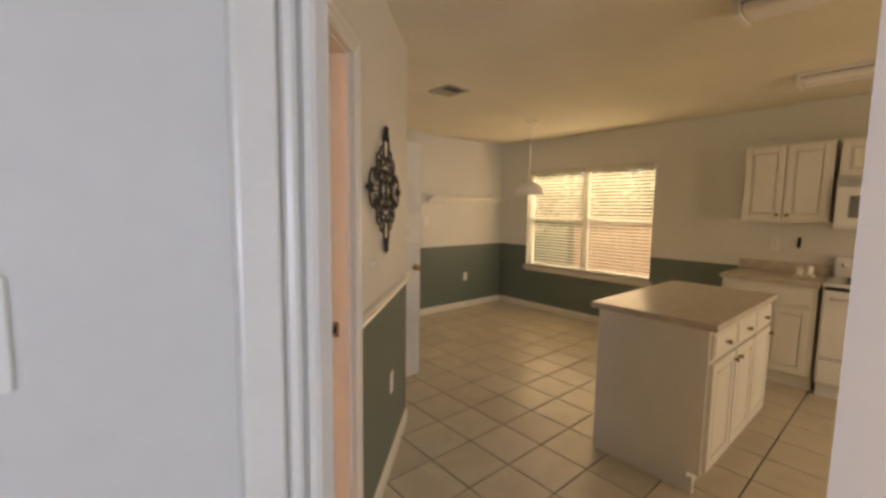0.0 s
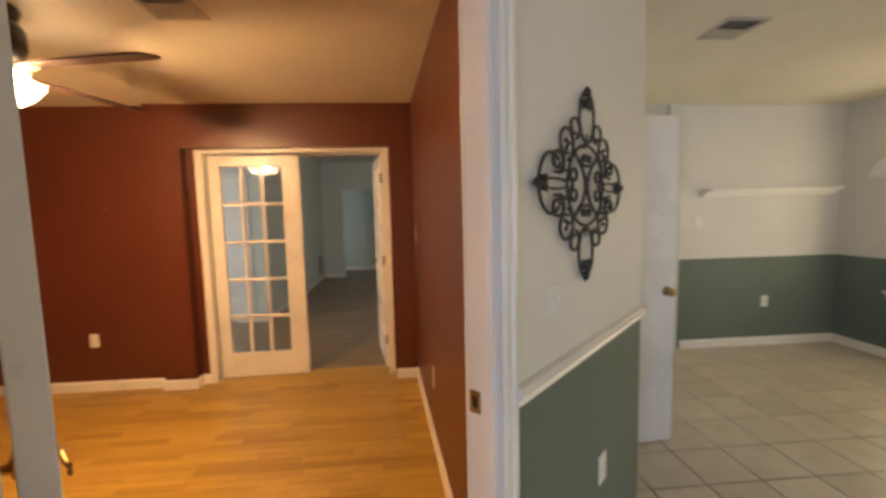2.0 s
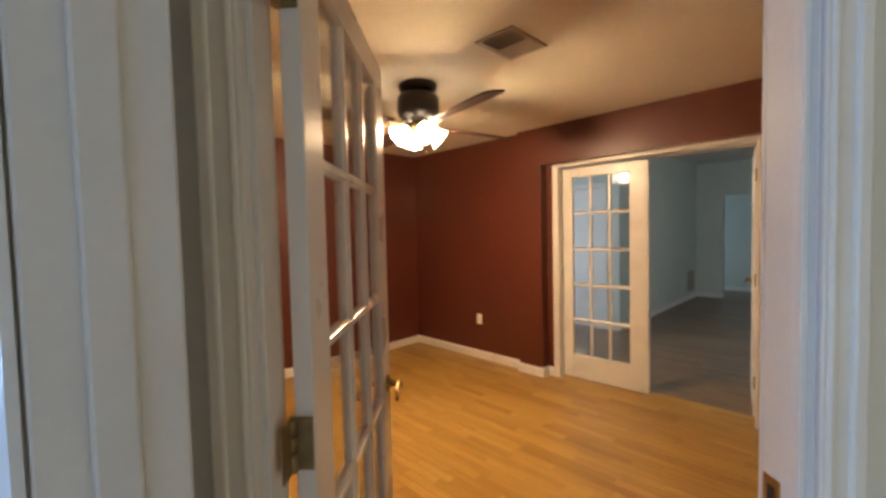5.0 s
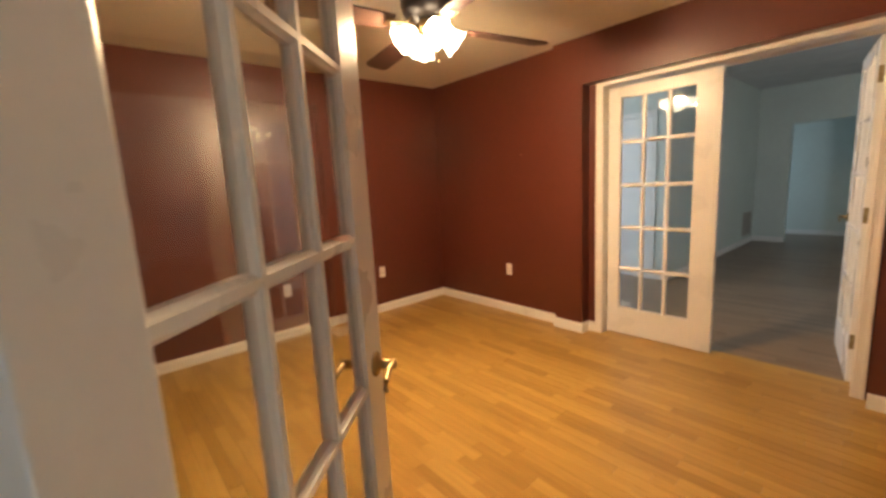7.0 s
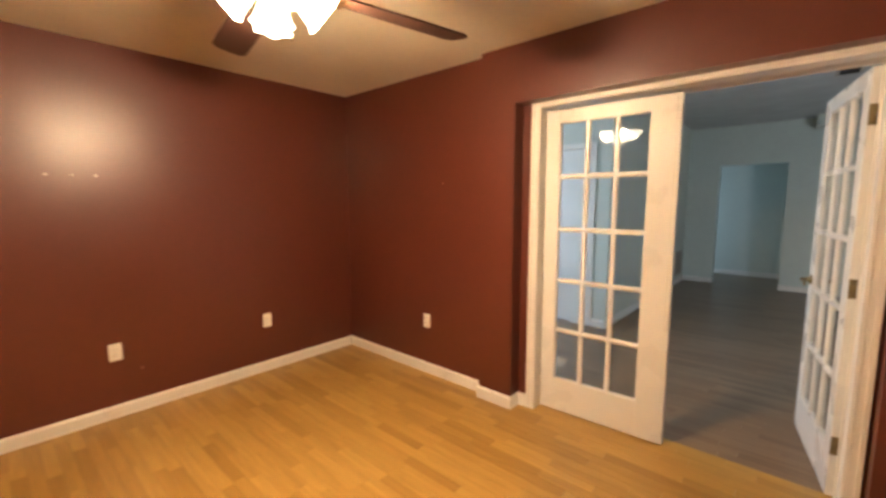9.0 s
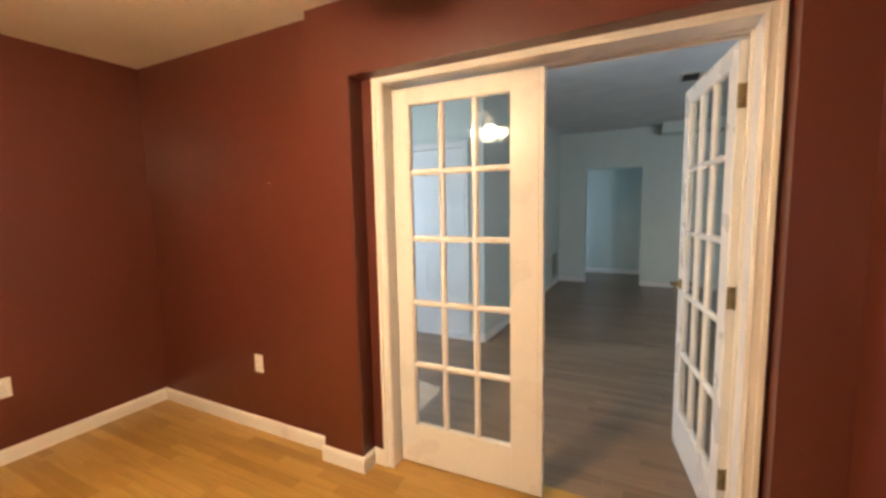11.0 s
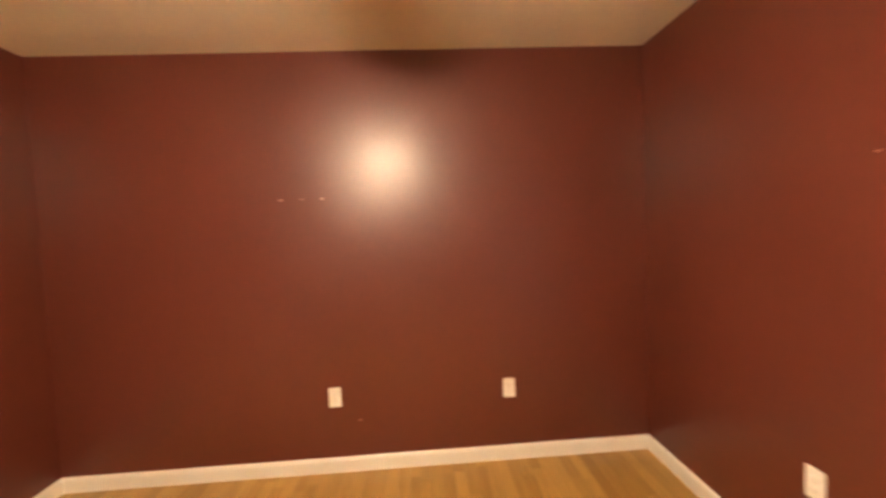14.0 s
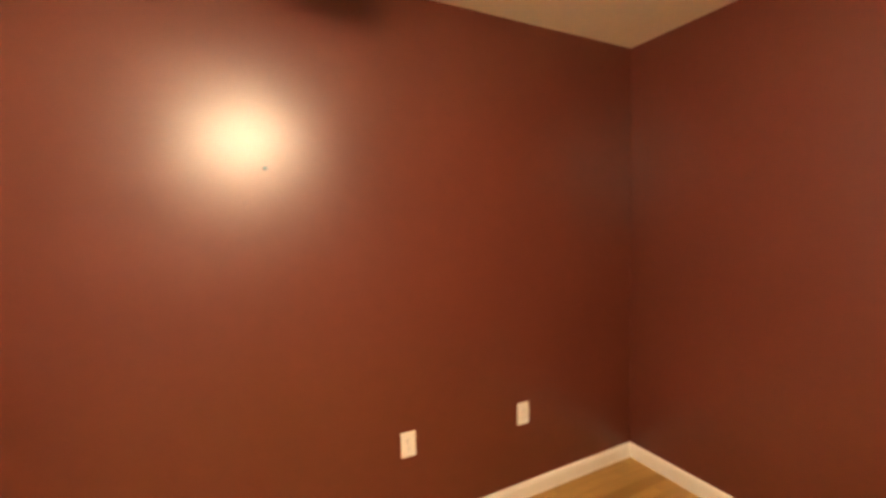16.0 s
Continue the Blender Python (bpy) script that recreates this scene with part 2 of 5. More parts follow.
def prism(bm, pts, z0, z1, pick=None, m=None):
    """An upright solid on a footprint; pick(normal, centre) gives each side's material slot."""
    t = bmesh.new()
    area = sum(a[0] * b[1] - b[0] * a[1] for a, b in zip(pts, pts[1:] + pts[:1]))
    if area < 0:
        pts = pts[::-1]
    lo = [t.verts.new((x, y, z0)) for x, y in pts]
    hi = [t.verts.new((x, y, z1)) for x, y in pts]
    t.faces.new(lo[::-1])
    t.faces.new(hi)
    for i in range(len(pts)):
        j = (i + 1) % len(pts)
        t.faces.new((lo[i], lo[j], hi[j], hi[i]))
    t.normal_update()
    if pick:
        for f in t.faces:
            f.material_index = pick(f.normal, f.calc_center_median())
    join(bm, t, m)
    return bm


def lathe(bm, prof, seg=24, m=None, smooth=True, closed=False):
    """Turned body: prof is a list of (radius, height)."""
    t = bmesh.new()
    rings = []
    for r, z in prof:
        if r < 1e-5:
            rings.append([t.verts.new((0, 0, z))] * seg)
        else:
            rings.append([t.verts.new((r * math.cos(2 * math.pi * i / seg), r * math.sin(2 * math.pi * i / seg), z)) for i in range(seg)])
    for a, b in zip(rings, rings[1:]):
        for i in range(seg):
            j = (i + 1) % seg
            q = []
            for v in (a[i], a[j], b[j], b[i]):
                if v not in q:
                    q.append(v)
            if len(q) > 2:
                t.faces.new(q).smooth = smooth
    if closed:
        for ring, flip in ((rings[0], True), (rings[-1], False)):
            if ring[0] is not ring[1]:
                t.faces.new(ring[::-1] if flip else ring)
    join(bm, t, m)
    return bm


def tube(bm, pts, r, seg=6, m=None, taper=None):
    """A round rod along a line of points."""
    t = bmesh.new()
    pts = [Vector(p) for p in pts]
    rings = []
    up = Vector((0.13, 0.21, 0.97))
    for i, p in enumerate(pts):
        d = (pts[min(i + 1, len(pts) - 1)] - pts[max(i - 1, 0)]).normalized()
        s = d.cross(up)
        if s.length < 0.05:
            s = d.cross(Vector((1, 0, 0)))
        s.normalize()
        u = s.cross(d)
        rr = r if taper is None else r + (taper - r) * i / (len(pts) - 1)
        rings.append([t.verts.new(p + rr * (math.cos(2 * math.pi * k / seg) * s + math.sin(2 * math.pi * k / seg) * u)) for k in range(seg)])
    for a, b in zip(rings, rings[1:]):
        for k in range(seg):
            t.faces.new((a[k], a[(k + 1) % seg], b[(k + 1) % seg], b[k])).smooth = True
    t.faces.new(rings[0][::-1])
    t.faces.new(rings[-1])
    bmesh.ops.recalc_face_normals(t, faces=t.faces[:])
    join(bm, t, m)
    return bm


def strip(bm, a, b, prof, z=-0.025):
    """A moulding from a to b on the floor plan; prof lists (out, up), out to the left of the way from a to b."""
    a, b = Vector((*a, 0)), Vector((*b, 0))
    d = (b - a).normalized()
    o = Vector((-d.y, d.x, 0))
    t = bmesh.new()
    ends = [[t.verts.new(p + o * u + Vector((0, 0, z + v))) for u, v in prof] for p in (a, b)]
    k = len(prof)
    for i in range(k):
        t.faces.new((ends[0][i], ends[0][(i + 1) % k], ends[1][(i + 1) % k], ends[1][i]))
    t.faces.new(ends[0][::-1])
    t.faces.new(ends[1])
    bmesh.ops.recalc_face_normals(t, faces=t.faces[:])
    join(bm, t)
    return bm


def structure(name, bm, mats, label, category="", parent=None):
    ob = part(name, bm, mats, parent)
    return tagged(ob, label, category or name.split("_")[0], kind="structure")


# ---- plan ----
ZF = -0.025                             # finished floor
H = 2.44                                # ceiling of the red room
HK = 2.50                               # ceiling of the kitchen and hall
P0, ANG, THICK = Vector((-0.336, 0.336)), radians(45.0), 0.098
U = Vector((math.cos(ANG), math.sin(ANG)))
N = Vector((-U.y, U.x))                 # from the kitchen into the red room


def dg(s, n=0.0):
    """A place on the slanting wall: s along it, n into the red room."""
    p = P0 + s * U + n * N
    return (p.x, p.y)


S0, S1, DOOR_H = 0.898, 1.735, 2.035      # doorway in the slanting wall
XW, YS, YN, YP = -3.207, 0.84, 4.34, 4.27
NE, SE = (0.705, YP), (0.912, 1.723)
BACK_N = 4.56                           # far face of the north wall
L0, L1 = -1.122, 0.432                  # French doorway
KX, KN = 5.23, 4.64                     # kitchen's window wall and end wall
GREEN_H, DADO = 0.93, 0.972            # green paint on the kitchen walls and under the chair rail
FX, FY, FARY, HF = -1.42, 6.56, 10.50, 2.70   # family room


# floors lie last in the file; here the solid below them
bm = bmesh.new()
prism(bm, [(XW - 0.12, 0.6), (0.15, 0.6), dg(0.8, 0.05), dg(2.0, 0.05), (0.8, 4.6), (XW - 0.12, 4.6)], -0.18, ZF - 0.012)
structure("floor_red_room", bm, UNDER, "honey oak laminate floor of the red room", "floor")
bm = bmesh.new()
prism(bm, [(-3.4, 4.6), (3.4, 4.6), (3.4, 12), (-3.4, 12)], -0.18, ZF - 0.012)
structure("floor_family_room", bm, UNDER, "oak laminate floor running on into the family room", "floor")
bm = bmesh.new()
prism(bm, [(-1.7, -3.8), (5.7, -3.8), (5.7, KN + 0.1), (0.8, KN + 0.1), dg(2.0, 0.05), dg(0.8, 0.05), (0.15, 0.725), (-1.7, 0.725)], -0.18, ZF - 0.008)
structure("floor_kitchen", bm, GROUT, "cream ceramic tile floor with dark grout", "floor")

# ceilings
bm = bmesh.new()
prism(bm, [(XW - 0.12, 0.76), (0.09, 0.80), dg(1.9, 0.04), (0.90, 4.5), (XW - 0.12, 4.5)], H, H + 0.1)
structure("ceiling_red_room", bm, CEIL, "cream textured ceiling of the red room", "ceiling")
bm = bmesh.new()
prism(bm, [(-1.7, -3.8), (5.7, -3.8), (5.7, KN + 0.12), (0.92, KN + 0.12), (0.92, 4.5), dg(1.9, 0.03), (0.085, 0.78), (-1.7, 0.75)], HK, HK + 0.1)
structure("ceiling_kitchen", bm, CEIL, "cream textured kitchen ceiling", "ceiling")
bm = bmesh.new()
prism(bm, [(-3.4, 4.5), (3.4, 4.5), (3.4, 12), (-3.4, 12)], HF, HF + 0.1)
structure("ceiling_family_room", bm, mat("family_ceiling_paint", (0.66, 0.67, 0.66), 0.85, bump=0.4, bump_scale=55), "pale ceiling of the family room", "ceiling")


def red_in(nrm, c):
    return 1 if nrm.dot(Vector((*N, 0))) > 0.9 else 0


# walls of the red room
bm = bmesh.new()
prism(bm, [(XW - 0.115, YS - 0.11), (XW, YS - 0.11), (XW, 4.6), (XW - 0.115, 4.6)], ZF - 0.01, H)
structure("wall_west", bm, RED, "deep red painted wall with satin sheen", "wall")
bm = bmesh.new()
prism(bm, [(XW, 0.73), (0.058, 0.73), (0.066, YS), (XW, YS)], ZF - 0.01, HK, lambda n, c: 0 if n.y > 0.5 else 1)
prism(bm, [(0.058, 0.73), (0.395, 0.73), (0.395, 0.860), (0.186, 0.860)], ZF - 0.01, HK, lambda n, c: 1)
structure("wall_south", bm, [RED, WHITE_WALL], "deep red painted wall with satin sheen", "wall")
bm = bmesh.new()
side = lambda n, c: 0 if n.dot(Vector((*N, 0))) > 0.9 else 1
prism(bm, [(0.058, 0.73), dg(S0 - 0.02), dg(S0 - 0.02, THICK), (0.066, YS)], ZF - 0.01, HK, side)
prism(bm, [dg(S0 - 0.02), dg(S1 + 0.02), dg(S1 + 0.02, THICK), dg(S0 - 0.02, THICK)], DOOR_H + 0.02, HK, side)
prism(bm, [dg(S1 + 0.02), dg(1.800), dg(1.800, THICK), dg(S1 + 0.02, THICK)], ZF - 0.01, HK, side)
prism(bm, [dg(1.800), dg(2.955), dg(2.955, THICK), dg(1.800, THICK)], DADO, HK, side)
prism(bm, [dg(1.800), dg(2.955), dg(2.955, THICK), dg(1.800, THICK)], ZF - 0.01, DADO, lambda n, c: 2)
structure("wall_diagonal", bm, [RED, WHITE_WALL, GREEN], "slanting wall, white above sage green, red within the room", "wall")
bm = bmesh.new()
prism(bm, [SE, dg(2.03, THICK), (0.99, 1.95), (0.83, 4.6), (NE[0], 4.6), NE], ZF - 0.01, HK, lambda n, c: 0 if n.x < -0.5 else 1)
structure("wall_east", bm, [RED, WHITE_WALL], "deep red painted wall beside the French doors", "wall")
# north wall: plain stretch, a proud layer round the French doors, and the stepped opening
bm = bmesh.new()
nside = lambda n, c: 1 if n.y > 0.5 else 0
RX, RD, HEAD = -1.255, 4.378, 2.075      # recess beside the casing
prism(bm, [(XW, YN), (-1.525, YN), (-1.525, BACK_N), (XW, BACK_N)], ZF - 0.01, HF, nside)
prism(bm, [(-1.525, YP), (RX, YP), (RX, BACK_N), (-1.525, BACK_N)], ZF - 0.01, HF, nside)
prism(bm, [(RX, RD), (L0 - 0.02, RD), (L0 - 0.02, BACK_N), (RX, BACK_N)], ZF - 0.01, HEAD, nside)
prism(bm, [(RX, YP), (L1 + 0.075, YP), (L1 + 0.075, RD), (RX, RD)], HEAD, HF, nside)
prism(bm, [(RX, RD), (L1 + 0.075, RD), (L1 + 0.075, BACK_N), (RX, BACK_N)], HEAD, HF, nside)
prism(bm, [(L1 + 0.02, RD), (L1 + 0.075, RD), (L1 + 0.075, BACK_N), (L1 + 0.02, BACK_N)], ZF - 0.01, HEAD, nside)
prism(bm, [(L1 + 0.075, YP), NE, (NE[0], BACK_N), (L1 + 0.075, BACK_N)], ZF - 0.01, HF, nside)
structure("wall_north", bm, [RED, GREY_WALL], "deep red wall stepped forward round the French doors", "wall")

# kitchen and hall walls
def two_tone(bm, pts, face, h0=ZF - 0.01, h1=HK):
    prism(bm, pts, h0, GREEN_H, lambda n, c: 1 if n.dot(face) > 0.9 else 0)
    prism(bm, pts, GREEN_H, h1)
    return bm


WY0, WY1, WZ0, WZ1 = 2.250, 4.115, 0.625, 2.055
bm = bmesh.new()
fx = Vector((-1, 0, 0))
two_tone(bm, [(KX, WY1), (KX + 0.14, WY1), (KX + 0.14, KN + 0.12), (KX, KN + 0.12)], fx)
two_tone(bm, [(KX, 1.36), (KX + 0.14, 1.36), (KX + 0.14, WY0), (KX, WY0)], fx)
prism(bm, [(KX, -3.8), (KX + 0.14, -3.8), (KX + 0.14, 1.36), (KX, 1.36)], ZF - 0.01, HK)
prism(bm, [(KX, WY0), (KX + 0.14, WY0), (KX + 0.14, WY1), (KX, WY1)], ZF - 0.01, WZ0, lambda n, c: 1 if n.x < -0.5 else 0)
prism(bm, [(KX, WY0), (KX + 0.14, WY0), (KX + 0.14, WY1), (KX, WY1)], WZ1, HK)
structure("wall_kitchen_window", bm, [WHITE_WALL, GREEN], "kitchen wall, white above sage green, with a wide window", "wall")
bm = bmesh.new()
two_tone(bm, [(3.42, KN), (KX, KN), (KX, KN + 0.12), (3.42, KN + 0.12)], Vector((0, -1, 0)))
prism(bm, [(2.60, KN), (3.42, KN), (3.42, KN + 0.12), (2.60, KN + 0.12)], 2.05, HK)
prism(bm, [(1.7, KN), (2.60, KN), (2.60, KN + 0.12), (1.7, KN + 0.12)], ZF - 0.01, HK)
structure("wall_kitchen_end", bm, [WHITE_WALL, GREEN], "kitchen end wall, white above sage green", "wall")
bm = bmesh.new()
prism(bm, [(1.50, 2.30), (1.62, 2.30), (1.62, 2.93), (1.50, 2.93)], ZF - 0.01, HK)
prism(bm, [(1.50, 2.93), (1.62, 2.93), (1.62, 3.70), (1.50, 3.70)], 2.05, HK)
prism(bm, [(1.50, 3.70), (1.62, 3.70), (1.62, KN + 0.12), (1.50, KN + 0.12)], ZF - 0.01, HK)
prism(bm, [(0.95, KN), (1.5, KN), (1.5, KN + 0.12), (0.95, KN + 0.12)], ZF - 0.01, HK)
structure("wall_pantry", bm, WHITE_WALL, "plain white wall of the pantry", "wall")
# real only near its end; lengthened southwards to keep hall daylight off the kitchen
bm = bmesh.new()
prism(bm, [(1.15, -3.66), (1.27, -3.66), (1.27, 0.222), (1.15, 0.222)], ZF - 0.01, HK)
structure("wall_partition", bm, WHITE_WALL, "plain white wall end between hall and kitchen, extended unseen to block light", "wall")
bm = bmesh.new()
prism(bm, [(-1.7, -3.8), (-1.58, -3.8), (-1.58, -3.3), (-1.7, -3.3)], ZF - 0.01, HK)
prism(bm, [(-1.7, -3.3), (-1.58, -3.3), (-1.58, -1.9), (-1.7, -1.9)], ZF - 0.01, 0.4)
prism(bm, [(-1.7, -3.3), (-1.58, -3.3), (-1.58, -1.9), (-1.7, -1.9)], 2.1, HK)
prism(bm, [(-1.7, -1.9), (-1.58, -1.9), (-1.58, 0.73), (-1.7, 0.73)], ZF - 0.01, HK)
prism(bm, [(-1.75, -3.8), (2.1, -3.8), (2.1, -3.66), (-1.75, -3.66)], ZF - 0.01, HK)
# unseen kitchen south wall, set close to carry the added fill lamp
prism(bm, [(4.5, -2.4), (KX, -2.4), (KX, -2.26), (4.5, -2.26)], ZF - 0.01, HK)
prism(bm, [(1.27, -2.4), (2.1, -2.4), (2.1, -2.26), (1.27, -2.26)], ZF - 0.01, HK)
prism(bm, [(2.1, -2.4), (4.5, -2.4), (4.5, -2.26), (2.1, -2.26)], 2.3, HK)
prism(bm, [(2.1, -2.4), (4.5, -2.4), (4.5, -2.26), (2.1, -2.26)], ZF - 0.01, 0.25)
structure("wall_hall", bm, WHITE_WALL, "plain white walls of the hall and an added kitchen wall", "wall")

# family room beyond the French doors
bm = bmesh.new()
prism(bm, [(-3.4, FY), (-2.45, FY), (-2.45, FY + 0.12), (-3.4, FY + 0.12)], ZF - 0.01, HF)
prism(bm, [(-2.45, FY), (-1.63, FY), (-1.63, FY + 0.12), (-2.45, FY + 0.12)], 2.05, HF)
prism(bm, [(-1.63, FY), (FX, FY), (FX, FY + 0.12), (-1.63, FY + 0.12)], ZF - 0.01, HF)
prism(bm, [(FX - 0.12, FY + 0.12), (FX, FY + 0.12), (FX, FARY + 0.12), (FX - 0.12, FARY + 0.12)], ZF - 0.01, HF)
structure("wall_family_west", bm, GREY_WALL, "pale grey wall with a panelled closet door", "wall")
bm = bmesh.new()
prism(bm, [(FX, FARY), (-0.95, FARY), (-0.95, FARY + 0.12), (FX, FARY + 0.12)], ZF - 0.01, HF)
prism(bm, [(-0.95, FARY), (-0.03, FARY), (-0.03, FARY + 0.12), (-0.95, FARY + 0.12)], 2.045, HF)
prism(bm, [(-0.03, FARY), (3.4, FARY), (3.4, FARY + 0.12), (-0.03, FARY + 0.12)], ZF - 0.01, HF)
structure("wall_family_far", bm, GREY_WALL, "pale grey wall with a cased opening to a passage", "wall")
bm = bmesh.new()
prism(bm, [(-3.4, 11.75), (3.4, 11.75), (3.4, 11.87), (-3.4, 11.87)], ZF - 0.01, HF)
prism(bm, [(0.6, FARY + 0.12), (0.72, FARY + 0.12), (0.72, 11.75), (0.6, 11.75)], ZF - 0.01, HF)
prism(bm, [(-2.5, FARY + 0.12), (-2.38, FARY + 0.12), (-2.38, 11.75), (-2.5, 11.75)], ZF - 0.01, HF)
prism(bm, [(-2.5, FARY), (FX - 0.12, FARY), (FX - 0.12, FARY + 0.12), (-2.5, FARY + 0.12)], ZF - 0.01, HF)
structure("wall_passage", bm, GREY_WALL, "pale grey walls of the passage beyond", "wall")
bm = bmesh.new()
prism(bm, [(3.28, BACK_N), (3.4, BACK_N), (3.4, FARY), (3.28, FARY)], ZF - 0.01, HF)
prism(bm, [(NE[0], 4.6), (0.95, 4.6), (0.95, 4.72), (NE[0], 4.72)], ZF - 0.01, HF)
# wall with an invented opening, out of view, for the family room fill
prism(bm, [(0.95, 4.69), (1.6, 4.69), (1.6, 4.81), (0.95, 4.81)], ZF - 0.01, HF)
prism(bm, [(2.8, 4.69), (3.28, 4.69), (3.28, 4.81), (2.8, 4.81)], ZF - 0.01, HF)
prism(bm, [(1.6, 4.69), (2.8, 4.69), (2.8, 4.81), (1.6, 4.81)], ZF - 0.01, 0.6)
prism(bm, [(1.6, 4.69), (2.8, 4.69), (2.8, 4.81), (1.6, 4.81)], 2.2, HF)
prism(bm, [(-3.4, BACK_N), (-3.28, BACK_N), (-3.28, 4.9), (-3.4, 4.9)], ZF - 0.01, HF)
prism(bm, [(-3.4, 6.1), (-3.28, 6.1), (-3.28, FY), (-3.4, FY)], ZF - 0.01, HF)
prism(bm, [(-3.4, 4.9), (-3.28, 4.9), (-3.28, 6.1), (-3.4, 6.1)], ZF - 0.01, 0.6)
prism(bm, [(-3.4, 4.9), (-3.28, 4.9), (-3.28, 6.1), (-3.4, 6.1)], 2.2, HF)
structure("wall_family_side", bm, GREY_WALL, "pale grey side walls of the family room", "wall")

# baseboards and mouldings
BASE = [(0, 0), (0.014, 0), (0.014, 0.068), (0.009, 0.082), (0.004, 0.088), (0, 0.088)]


def baseboard(name, runs, label="white painted baseboard", prof=BASE):
    bm = bmesh.new()
    for a, b in runs:
        strip(bm, a, b, prof)
    return structure(name, bm, TRIM, label, "baseboard")


baseboard("baseboard_red_room", [((XW, YS), (0.06, YS)), ((XW, YN), (XW, YS)), ((-1.525, YN), (XW, YN)),
    ((-1.525, YP), (-1.525, YN)), ((RX + 0.014, YP), (-1.539, YP)), ((RX, RD), (RX, YP)), ((L0 - 0.062, RD), (RX, RD)), (NE, (L1 + 0.075, YP)), (SE, NE)])
baseboard("baseboard_kitchen", [((KX, KN), (3.48, KN)), ((KX, 1.40), (KX, KN)), (dg(2.955), dg(1.785)), ((1.62, 2.34), (1.62, 2.86)), ((-1.5, 0.73), (0.262, 0.73))])
baseboard("baseboard_family_room", [((FX, FARY), (FX, FY)), ((FX, FY), (-1.84, FY)), ((-0.95, FARY), (FX, FARY)), ((3.28, FARY), (-0.03, FARY)), ((0.6, 11.75), (-2.38, 11.75)), ((-2.78, FY), (-3.28, FY))])
bm = bmesh.new()
strip(bm, dg(2.965), dg(1.800), [(0, 0), (0.012, 0), (0.020, 0.008), (0.014, 0.020), (0.024, 0.030), (0.030, 0.048), (0.022, 0.055), (0, 0.057)], DADO)
structure("trim_chair_rail", bm, TRIM, "white moulded chair rail above the green dado", "chair rail")


# ---- doors and frames ----
def casing_bm(w, h, width=0.075, out=0.018):
    """Moulded door casing in the plane y = 0, proud towards -y, round an opening from x = 0 to w."""
    bm = bmesh.new()
    for x0, x1, z0, z1 in ((-width, 0, ZF, h + width), (w, w + width, ZF, h + width), (0, w, h, h + width)):
        box(bm, x0, x1, -out * 0.62, 0, z0, z1, 0.003)
    for x0, x1, z0, z1 in ((-width, -width * 0.66, ZF, h + width), (w + width * 0.66, w + width, ZF, h + width), (-width * 0.66, w + width * 0.66, h + width * 0.66, h + width)):
        box(bm, x0, x1, -out, 0.0, z0, z1, 0.004)
    for x0, x1, z0, z1 in ((-width * 0.30, -width * 0.12, ZF, h + width * 0.3), (w + width * 0.12, w + width * 0.30, ZF, h + width * 0.3), (-width * 0.12, w + width * 0.12, h + width * 0.12, h + width * 0.3)):
        box(bm, x0, x1, -out * 0.85, 0.0, z0, z1, 0.004)
    return bm


def jamb_bm(w, h, d, t=0.02, stop=None):
    """Lining of an opening from x = 0 to w, depth d towards +y, with a stop bead."""
    bm = bmesh.new()
    box(bm, -t, 0, 0, d, ZF, h + t, 0.002)
    box(bm, w, w + t, 0, d, ZF, h + t, 0.002)
    box(bm, 0, w, 0, d, h, h + t, 0.002)
    if stop is not None:
        a, b = stop
        box(bm, 0, 0.011, a, b, ZF, h, 0.002)
        box(bm, w - 0.011, w, a, b, ZF, h, 0.002)
        box(bm, 0.011, w - 0.011, a, b, h - 0.006, h, 0.002)
    return bm


def lever(parent, x, z, y0, out, way):
    """Brass lever on a door face: rosette, neck and curved lever. out is -1 or 1 along y, way along x."""
    bm = bmesh.new()
    m = pose(x, y0, z, -90 * out if out > 0 else 90, 0, 0)
    lathe(bm, [(0.0, 0), (0.030, 0), (0.031, 0.004), (0.026, 0.009), (0.014, 0.012), (0.011, 0.03), (0.012, 0.05), (0.0, 0.054)], 20, m)
    pts = [(x + way * d, y0 + out * (0.046 - 0.004 * math.sin(d * 40)), z + 0.004 * math.sin(d * 52)) for d in np.linspace(0, 0.088, 9)]
    tube(bm, pts, 0.009, 8, taper=0.006)
    tube(bm, [pts[-1], (pts[-1][0] + way * 0.006, pts[-1][1], pts[-1][2] - 0.012), (pts[-1][0], pts[-1][1], pts[-1][2] - 0.018)], 0.006, 8)
    return part("lever_handle", bm, BRASS, parent, "brass lever handle")


def hinge_bm(way=1):
    """Butt hinge: knuckle on the z axis, one leaf on the door's edge, one on the jamb."""
    bm = bmesh.new()
    box(bm, -0.0025, 0.0005, min(0, way * 0.034), max(0, way * 0.034), -0.046, 0.046, 0.0008)
    box(bm, -0.034, 0.0, -0.0015, 0.0015, -0.046, 0.046, 0.0008)
    for i in range(3):
        tube(bm, [(-0.004, 0, -0.046 + 0.031 * i), (-0.004, 0, -0.017 + 0.031 * i)], 0.0075, 10)
    tube(bm, [(-0.004, 0, 0.045), (-0.004, 0, 0.053)], 0.005, 8)
    return bm


